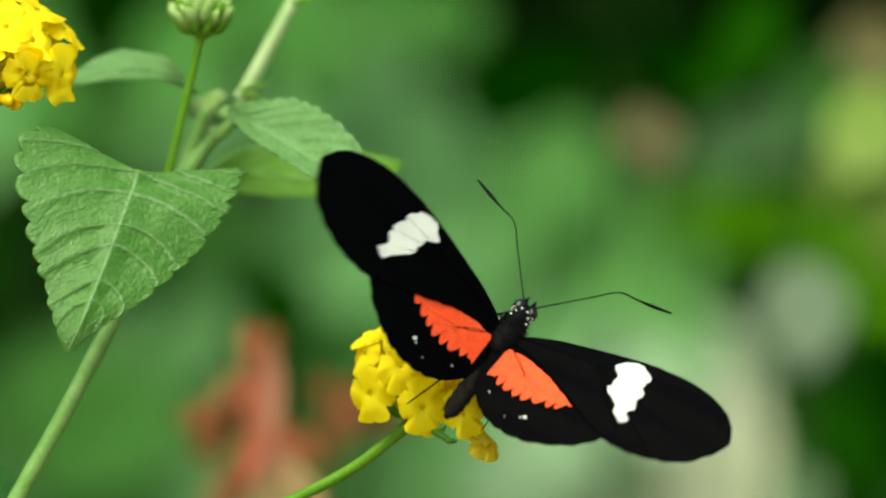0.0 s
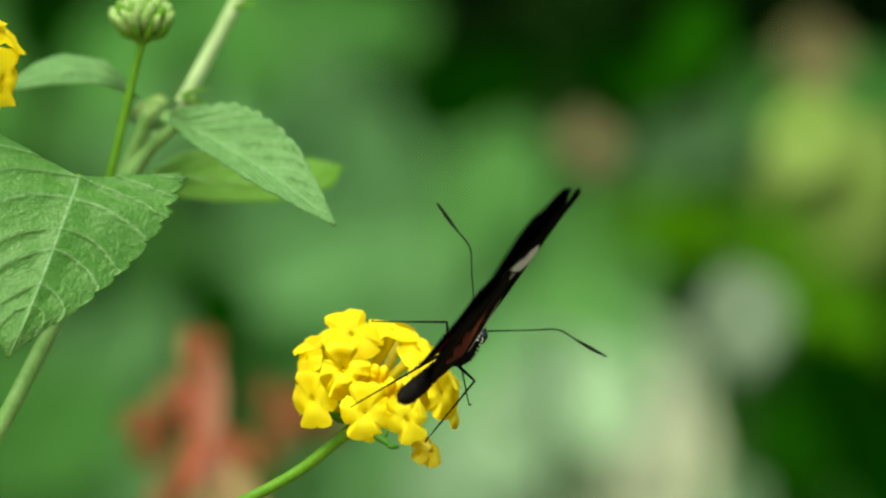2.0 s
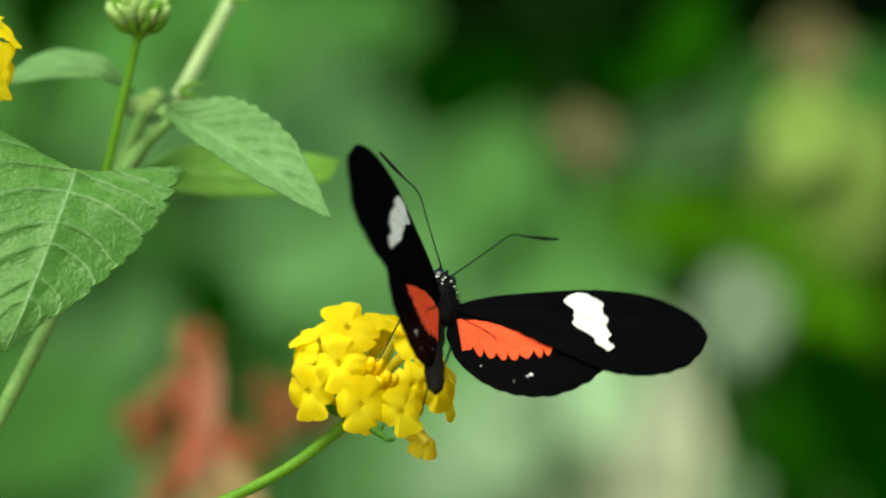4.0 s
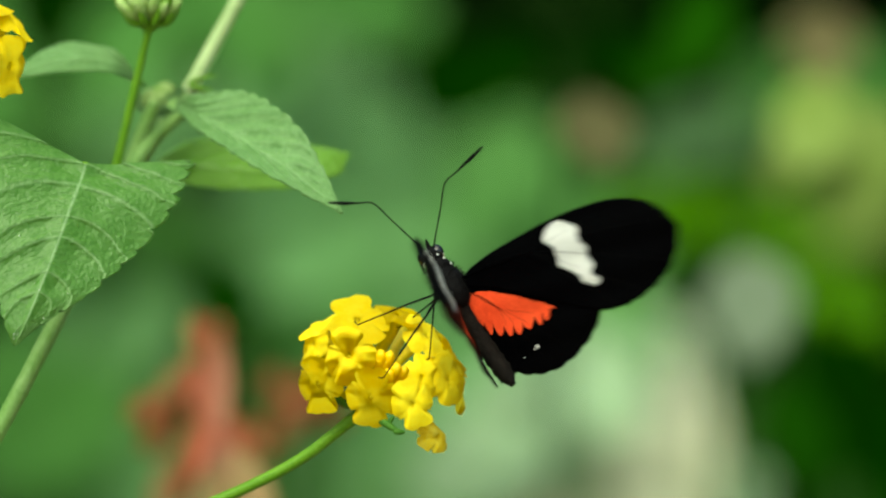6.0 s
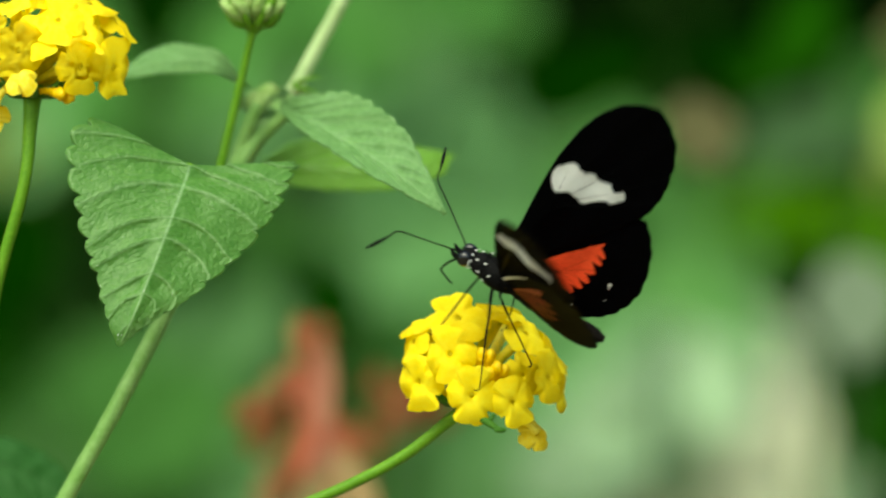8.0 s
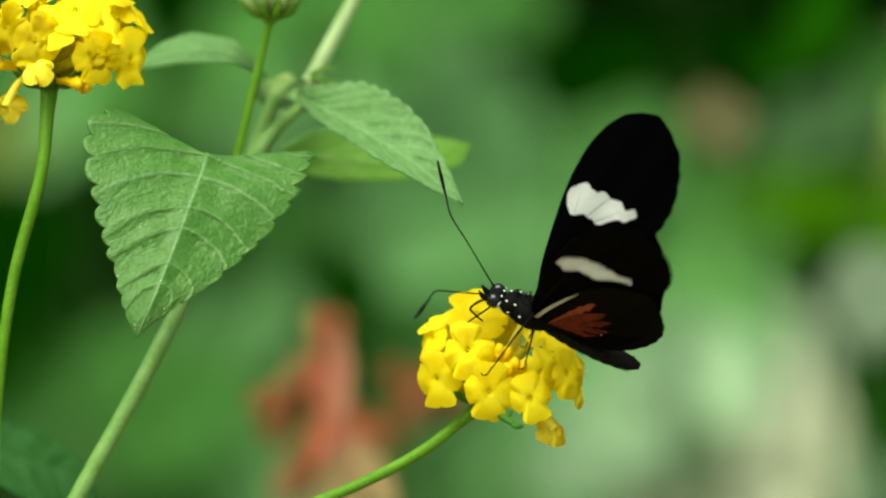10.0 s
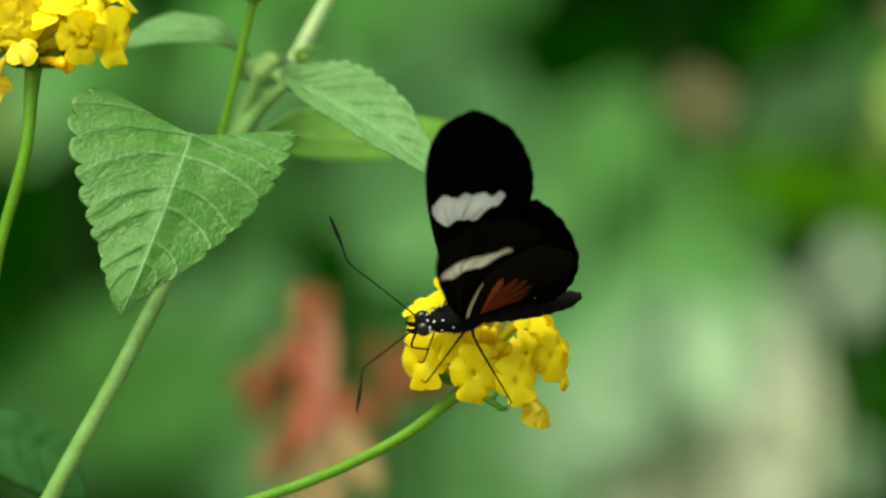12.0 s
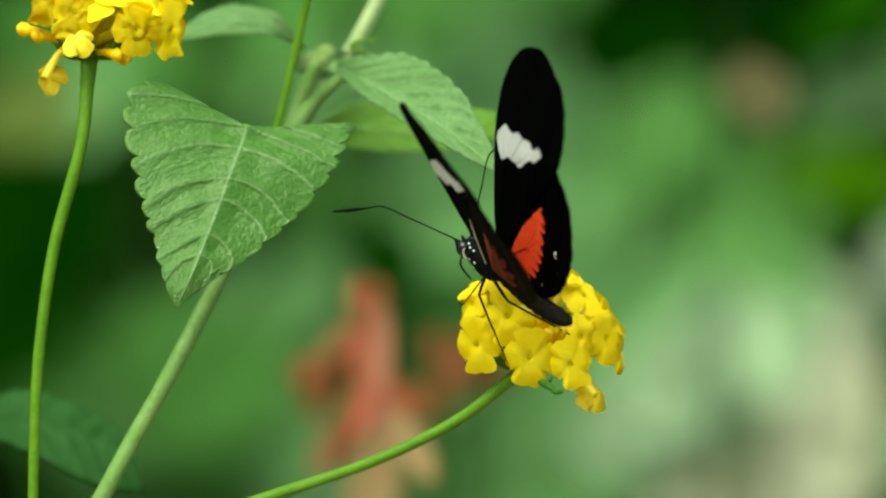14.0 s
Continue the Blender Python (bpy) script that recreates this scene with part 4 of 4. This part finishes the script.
line = path([(-0.0016, 0, -0.0006), (-0.006, 0, -0.0015), (-0.0110, 0, -0.0016), (-0.0165, 0, -0.0010)], 52)
tube(bm, line, [0.0011, 0.0011, 0.00112, 0.0012, 0.0013, 0.00132, 0.0012, 0.0005], 16, 0.05)
for v in bm.verts:
    v.co.y *= 1 + 0.07 * math.sin(v.co.x * 1000 * 2 * math.pi / 1.75)
rng = random.Random(4)
for n in range(220):
    f, a = 0.92 * rng.uniform(0.1, 1.0) ** 0.7, rng.uniform(0, 2 * math.pi)
    p = Vector((-0.0020 - 0.0142 * f, 0, -0.0013)) + Vector((0, math.cos(a), math.sin(a))) * 0.0011
    tube(bm, [p, p + Vector((-0.0004, math.cos(a) * 0.00022, math.sin(a) * 0.00022))], [0.00005, 0.00002], 3)
part("abdomen", bm, ABDOMEN, butterfly, "slim dark grey ringed abdomen")

WINGS, FEELERS, LEGS = {}, {}, {}
FEMUR, SHIN = 0.0040, 0.0108
for s, key in ((1, "L"), (-1, "R")):
    fore = part("forewing", wing_sheet(FORE, s, False), WING, butterfly, "long rounded black forewing with a white band")
    thick(fore, 0.00012)
    part("underside", wing_sheet(FORE, s, False, -0.10), WING_UNDER, fore, "brown-black underside")
    part("white_band", mark(BAND, s, False, 0.14, 90, 8, 5.5), WHITE, fore, "ragged white band")
    part("white_band", mark(BAND, s, False, -0.16, 90, 8, 5.5), WHITE, fore, "ragged white band")
    back = part("hindwing", wing_sheet(HIND, s, True), WING, butterfly, "rounded black hindwing with an orange-red patch")
    thick(back, 0.00012)
    part("underside", wing_sheet(HIND, s, True, -0.10), HIND_UNDER, back, "dark brown underside")
    part("red_patch", mark(FLAME, s, True, 0.10, 200, 8, -20.0, True), RED, back, "orange-red patch with feathered edge")
    for n, (end, wide) in enumerate((((140, -64), 22.0), ((130, -90), 29.0), ((106, -110), 29.0), ((72, -120), 29.0), ((38, -118), 22.0))):
        part("red_ray", ray((6, -30), end, wide, s, -0.17), RED_RAY if n < 1 else RED_DIM, back, "dull red streak on the underside")
    bm = mark(((4, -2, -9), (60, -6, -13), (120, -16, -21), (150, -24, -26)), s, True, -0.18, 20, 3, 0.0, True)
    part("costal_streak", bm, CREAM, back, "cream streak along the front edge")
    for u, v, r in ((117, -146, 4.0), (110, -150, 2.0), (84, -160, 1.2), (30, -126, 1.7)):
        bm = bmesh.new()
        ball(bm, wing_point(u, v, s, True, 0.06), (r * Q * 0.8, r * Q, 0.00006), None, 6, 10)
        part("white_spot", bm, DOT, back, "small white spot")
    for end in FORE_RIM:
        part("vein", vein((8, 4), (150, 16), end, 6, s, False, 0.000165), WING, fore)
    for end in HIND_RIM:
        part("vein", vein((4, -18), (60, -62), end, 4, s, True, 0.000118), WING, back)
    WINGS[key] = (fore, back)
    bm = bmesh.new()
    shaft = path([(0, 0, 0), (0.0042, 0, 0.0003), (0.0085, 0, 0.0006), (0.0125, 0, 0.0008), (0.0148, s * 0.0014, 0.0005), (0.0170, s * 0.0028, 0.0002), (0.0193, s * 0.0042, 0.0)], 36)
    tube(bm, shaft, [0.00013, 0.0001, 0.0001, 0.00011, 0.00013, 0.00027, 0.00014], 7)
    FEELERS[key] = part("antenna", bm, CHITIN, butterfly, "thin black antenna with a club")
    for name, x in (("mid", 0.6), ("hind", -0.9)):
        bm = bmesh.new()
        tube(bm, path([(0, 0, 0.0003), (0.0001, 0, -0.0012), (0.0001, 0, -0.0028), (0, 0, -FEMUR)], 10), [0.0002, 0.00024, 0.0002, 0.00015], 8)
        leg = part("leg", bm, CHITIN, butterfly, "thin black jointed leg")
        bm = bmesh.new()
        tube(bm, path([(0, 0, 0.0001), (0.0001, 0, -0.003), (0.00005, 0, -0.006), (0, 0, -SHIN)], 12), [0.00016, 0.00015, 0.00012, 0.00009], 7)
        tube(bm, path([(0, 0, -SHIN), (0.0004, 0, -SHIN - 0.0003), (0.0008, 0, -SHIN - 0.0002)], 4), [0.0001, 0.00006], 6)
        LEGS[key + name] = (leg, part("shin", bm, CHITIN, leg), Vector((x * MM, s * 1.1 * MM, -1.2 * MM)), s)
bm = bmesh.new()
tube(bm, path([(0.0064, 0, -0.0004), (0.0076, 0, -0.0022), (0.0084, 0, -0.0042), (0.0078, 0, -0.0050), (0.0062, 0, -0.0058)], 20), [0.0002, 0.00016, 0.00012], 7)
part("proboscis", bm, CHITIN, butterfly, "thin black proboscis reaching into the flower")


# ---- what moves: seconds; thorax x, y, z in millimetres from the sheet's middle; turn, pitch, roll; wings raised left, right; swept left, right;
# hindwings swept further, left, right; wings twisted, left, right;
# antennae outward and up, left then right; degrees ----
FLIGHT = (
    (0.0, 8.6, -4.9, -12.4, 53.7, -37.7, 47.6, 23.9, 27.1, -7.5, -8.4, 4.6, 2.0, -9.2, -5.7, 40.6, 6.4, 51.9, 25.3),
    (0.2, 10.5, -4.4, -12.9, 40.0, -41.4, 46.2, 3.6, 23.1, 0.7, -6.6, 5.0, 7.7, 2.5, -6.6, 54.8, 23.0, 57.2, 29.7),
    (0.5, 9.1, -6.0, -12.1, 57.0, -35.0, 42.1, 68.8, 67.7, -4.7, -6.5, -0.5, -0.8, -5.2, 3.0, 35.0, 25.0, 57.8, 28.6),
    (0.8, 9.1, -5.6, -12.2, 60.1, -28.7, 44.9, 42.0, 46.9, -9.2, -11.3, 2.0, 5.2, -3.0, 0.0, 42.4, 8.9, 70.6, 35.5),
    (1.0, 8.4, -5.7, -12.7, 58.5, -29.0, 47.0, 42.5, 49.7, -4.1, -5.5, 1.1, 1.4, -3.1, 8.9, 41.2, 10.9, 41.8, 8.1),
    (1.2, 9.4, -5.6, -11.9, 61.8, -26.8, 45.9, 69.2, 72.2, -6.9, -8.5, 1.3, 2.4, 1.9, 3.8, 35.4, 6.4, 46.4, 11.9),
    (1.5, 10.2, -5.8, -13.3, 61.5, -21.4, 45.2, 92.1, 89.7, -11.2, -9.9, 9.5, 8.7, 0.5, 2.0, 45.8, 12.5, 37.9, 7.8),
    (2.0, 10.0, -5.8, -13.4, 61.8, -21.2, 43.3, 92.1, 89.6, -11.5, -10.0, 8.9, 7.8, 0.5, 2.0, 44.2, 14.6, 37.7, 5.8),
    (2.5, 10.0, -5.8, -13.5, 61.4, -22.7, 45.0, 92.3, 89.5, -10.4, -8.9, 9.7, 8.7, 0.5, 2.0, 43.6, 11.2, 39.4, 6.9),
    (2.8, 11.4, -5.9, -12.6, 63.5, -29.2, 52.9, 78.3, 75.3, -1.8, -3.0, 0.5, 3.1, 4.9, -2.5, 41.4, 3.9, 46.2, 13.0),
    (3.0, 10.3, -5.3, -10.0, 68.3, -43.7, 44.2, 46.2, 37.2, -1.6, -11.2, 0.5, 3.1, -4.7, -7.7, 27.4, -6.1, 53.7, 17.3),
    (3.2, 9.7, -4.9, -7.7, 80.6, -41.1, 47.1, 3.3, -0.3, -5.1, 6.6, 2.6, 7.1, -7.9, -10.3, 37.6, -1.3, 51.2, 19.1),
    (5.3, 7.5, -6.3, -10.1, 99.3, -36.7, 27.9, 92.1, 88.2, -15.2, -13.1, -0.6, 0.0, 1.9, 8.6, 20.4, 10.8, 23.0, 25.0),
    (5.5, 9.1, -6.8, -9.3, 109.6, -44.4, 19.8, 75.5, 77.3, -17.7, -23.7, -0.8, -1.2, -8.0, 4.7, 47.3, 16.0, 35.0, 25.0),
    (5.7, 9.1, -6.0, -8.8, 137.5, -65.0, -37.1, 68.4, 58.3, -14.1, -18.4, 4.1, -0.3, -7.9, -9.9, 49.7, 42.8, 30.3, -18.6),
    (5.8, 9.0, -5.2, -7.8, 151.0, -61.4, -21.5, 7.7, -15.2, 1.4, -3.3, -0.4, -1.6, 1.8, -4.5, 43.0, 17.8, 47.5, 10.1),
    (6.0, 8.5, -5.9, -6.6, 143.4, -50.4, -40.7, 70.4, 52.8, -16.1, -26.9, -5.0, -0.0, -6.1, -9.6, 43.0, 43.5, 39.7, 68.1),
    (6.2, 5.6, -6.2, -6.8, 151.3, -51.8, -22.8, 78.3, 81.4, -2.7, -5.7, 1.1, 0.0, -3.8, 1.1, 43.2, 15.8, 42.1, 7.0),
    (6.5, 4.0, -5.7, -5.9, 156.3, -50.9, -25.3, 2.6, -11.2, 1.7, -9.4, -0.4, 0.5, -8.1, -5.6, 43.0, 17.8, 47.5, 10.1),
    (6.8, 2.1, -5.2, -6.4, 149.9, -26.4, -15.4, 66.1, 78.5, -8.7, -14.6, 0.0, 0.2, 15.5, 10.4, 34.3, 13.1, 23.0, 25.0),
    (7.0, -1.4, -4.7, -6.3, 140.5, -20.1, -15.4, 38.6, 28.9, -7.7, -3.0, 0.0, -3.3, 0.1, -6.3, 50.8, 23.4, 51.3, 23.0),
    (7.2, -1.1, -6.4, -5.3, 142.7, -19.2, -21.5, 91.8, 86.1, -14.3, -14.4, 0.0, -1.9, -4.0, 4.5, 45.8, 30.6, 23.0, 25.0),
    (7.5, -1.2, -6.2, -5.2, 150.2, -15.6, -22.2, 67.6, 80.5, -10.7, -25.1, 0.0, -0.8, -7.4, -6.5, 35.5, 28.8, 35.0, 25.0),
    (7.7, -2.1, -5.8, -5.0, 153.4, -33.1, -70.5, 65.0, 49.2, -6.1, -28.7, 1.4, 0.3, -8.7, -15.2, 32.0, 59.2, 68.2, 54.0),
    (8.0, 1.1, -6.4, -4.8, 173.3, -28.9, -39.4, 54.5, 84.0, -8.2, -14.0, -4.0, -3.2, -13.5, -1.3, 43.1, 19.3, 43.8, -0.7),
    (8.2, 2.9, -6.4, -7.1, 166.6, -27.6, -31.9, 84.5, 78.6, -15.2, -13.6, -0.2, 0.0, -5.9, 11.7, 46.0, 16.2, 35.7, 9.5),
    (10.3, 3.0, -5.9, -11.4, 183.8, -21.1, -50.0, 69.4, 70.5, -14.9, -5.9, -0.0, -0.1, 4.1, 15.2, 52.4, 24.2, 14.4, 33.4),
    (10.5, 1.4, -6.2, -11.1, 188.1, -15.2, -37.7, 20.6, 15.1, -14.6, -4.7, -3.4, -3.3, -5.4, -9.9, 60.6, 12.7, 39.4, 12.0),
    (11.0, 1.6, -6.1, -12.0, 189.9, -10.8, -51.4, 67.8, 75.8, -13.6, -8.4, 0.0, -2.9, 6.6, 7.1, 53.1, 32.9, 42.6, 6.5),
    (11.2, 0.7, -5.7, -12.0, 189.6, -13.0, -37.2, 21.6, 22.5, -18.7, -5.8, 4.3, 1.5, -6.7, -12.8, 57.5, 22.3, 41.3, 21.8),
    (11.5, -2.1, -6.5, -13.5, 173.4, 3.0, -71.6, 40.8, 54.1, -15.4, -7.6, -2.5, -1.1, -10.2, 12.2, 51.0, 38.2, 38.9, 42.5),
    (11.7, -3.0, -6.1, -12.9, 173.5, 1.1, -57.4, 69.6, 64.7, -9.5, -5.6, 0.0, 0.3, 3.6, 10.1, 54.9, 20.2, 21.0, 50.8),
    (12.0, -4.4, -6.3, -14.5, 175.5, 12.2, -52.5, 70.2, 80.3, -13.0, -13.6, 0.0, -3.3, 7.9, 7.8, 46.9, 16.0, 45.9, 19.0),
    (12.2, -3.3, -6.3, -14.0, 174.4, 7.0, -60.8, 56.8, 58.6, -9.2, -6.9, 0.0, 0.1, 5.4, 16.8, 48.2, 19.6, 30.8, 39.8),
    (12.5, -5.0, -6.8, -13.8, 173.5, 0.2, -51.6, 54.1, 72.7, -10.2, -11.9, 0.0, -6.6, -2.3, -2.1, 47.5, 19.2, 46.4, 29.8),
    (12.7, -5.0, -6.1, -9.9, 168.1, -26.0, -60.9, 65.6, 55.9, -5.1, -4.8, 4.6, -0.6, -9.9, 7.8, 28.6, 32.0, 65.6, 4.2),
    (13.0, -6.2, -6.6, -9.4, 158.3, -42.7, -46.4, 73.5, 86.2, 2.5, -3.1, 0.0, -2.2, -6.3, 10.4, 35.2, 10.7, 51.6, 21.2),
    (13.2, -7.4, -6.3, -8.9, 145.5, -39.6, -46.4, 63.8, 44.9, -7.0, -13.6, 4.1, -0.3, -11.2, -3.9, 17.0, -5.7, 53.3, 26.9),
    (13.5, -7.7, -4.7, -10.1, 131.3, -25.0, -26.6, 25.2, 18.9, -7.6, -1.4, 0.4, -0.4, -7.1, -3.9, 50.7, 29.7, 56.5, 34.8),
    (13.7, -8.7, -6.1, -8.6, 134.8, -28.1, -31.6, 62.6, 66.2, -3.3, -10.9, 0.0, -1.0, 0.1, 4.1, 17.3, -5.2, 49.1, 11.8),
    (14.0, -7.9, -7.0, -8.6, 133.6, -24.9, -27.8, 71.0, 80.4, -4.0, -9.6, 0.0, -1.0, -6.2, 4.7, 47.0, 27.9, 56.4, 29.8),
)
SWAY = ((0.0, -2, -3), (1.5, 0, -2), (3.0, 0, -3), (5.5, -2, -5), (6.5, -2, -7), (7.5, -4, -12), (8.0, -7, -11), (10.5, -5, 3), (11.5, -4, 7), (12.5, -5, 3),
        (13.0, -11, 4), (13.5, -7, -3), (14.0, -5, -10))
# where the feet stand on the florets: seconds, place on the plan's sheet
FEET = {"Lmid": ((0.0, 764, 570, -3), (3.2, 764, 570, -3), (5.3, 762, 691, -9), (11.4, 740, 700, -9), (12.0, 662, 742, -8), (12.7, 662, 742, -8), (13.2, 709, 730, -9)),
        "Lhind": ((0.0, 719, 716, -9), (3.2, 719, 716, -9), (5.3, 847, 648, -7), (11.4, 830, 690, -8), (12.0, 812, 778, -7), (12.7, 812, 778, -7), (13.2, 815, 672, -4)),
        "Rmid": ((0.0, 915, 690, -3), (3.2, 915, 690, -3), (5.3, 690, 610, -2), (11.4, 690, 620, -2), (12.0, 657, 706, -4), (12.7, 657, 706, -4), (13.2, 627, 620, -3)),
        "Rhind": ((0.0, 854, 760, -6), (3.2, 854, 760, -6), (5.3, 800, 600, 2), (11.4, 820, 620, 1), (12.0, 838, 660, 0), (14.0, 838, 660, 0))}


def motions():
    bodies = []
    for t, x, y, z, turn, pitch, roll, *_ in FLIGHT:
        bodies.append((t, Matrix.Translation((x * MM, y * MM, 1.0 + z * MM)) @ Matrix.Rotation(radians(turn), 4, "Z") @ Matrix.Rotation(radians(pitch), 4, "Y")
                       @ Matrix.Rotation(radians(roll), 4, "X")))
    walk(butterfly, bodies)
    for key, s, a, b, c in (("L", 1, 7, 9, 15), ("R", -1, 8, 10, 17)):
        wings, hinds, feeler = [], [], []
        for row in FLIGHT:
            root = Matrix.Translation((0, s * 1.2 * MM, 1.3 * MM))
            hinge = root @ Matrix.Rotation(s * radians(row[a]), 4, "X") @ Matrix.Rotation(radians(row[b + 4]), 4, "Y")
            wings.append((row[0], hinge @ Matrix.Rotation(-s * radians(row[b]), 4, "Z")))
            hinds.append((row[0], hinge @ Matrix.Rotation(-s * radians(row[b] + row[b + 2]), 4, "Z")))
            out, up = radians(row[c]), radians(row[c + 1])
            feeler.append((row[0], Matrix.Translation((6.2 * MM, s * 0.55 * MM, 0.95 * MM)) @ Matrix.Rotation(s * out, 4, "Z") @ Matrix.Rotation(-up, 4, "Y")))
        walk(WINGS[key][0], wings)
        walk(WINGS[key][1], hinds)
        walk(FEELERS[key], feeler)
    for key, (leg, shin, hip, s) in LEGS.items():
        uppers, lowers = [], []
        for t, m in bodies:
            aim = m.inverted() @ site(*between(FEET[key], t)) - hip
            far, way = aim.length, aim.normalized()
            along = max(-FEMUR, min(FEMUR, (FEMUR ** 2 - SHIN ** 2 + far ** 2) / (2 * far)))
            out = Vector((0, s, 0.7))
            out = (out - way * out.dot(way)).normalized()
            knee = way * along + out * math.sqrt(max(0.0, FEMUR ** 2 - along ** 2))
            upper = Vector((0, 0, -1)).rotation_difference(knee).to_matrix().to_4x4()
            lower = Vector((0, 0, -1)).rotation_difference(aim - knee).to_matrix().to_4x4()
            uppers.append((t, Matrix.Translation(hip) @ upper))
            lowers.append((t, Matrix.Translation((0, 0, -FEMUR)) @ upper.inverted() @ lower))
        walk(leg, uppers)
        walk(shin, lowers)
    home = front.location.copy()
    walk(front, [(t, Matrix.Translation(home + Vector((x * Q, 0, -y * Q)))) for t, x, y in SWAY])


motions()
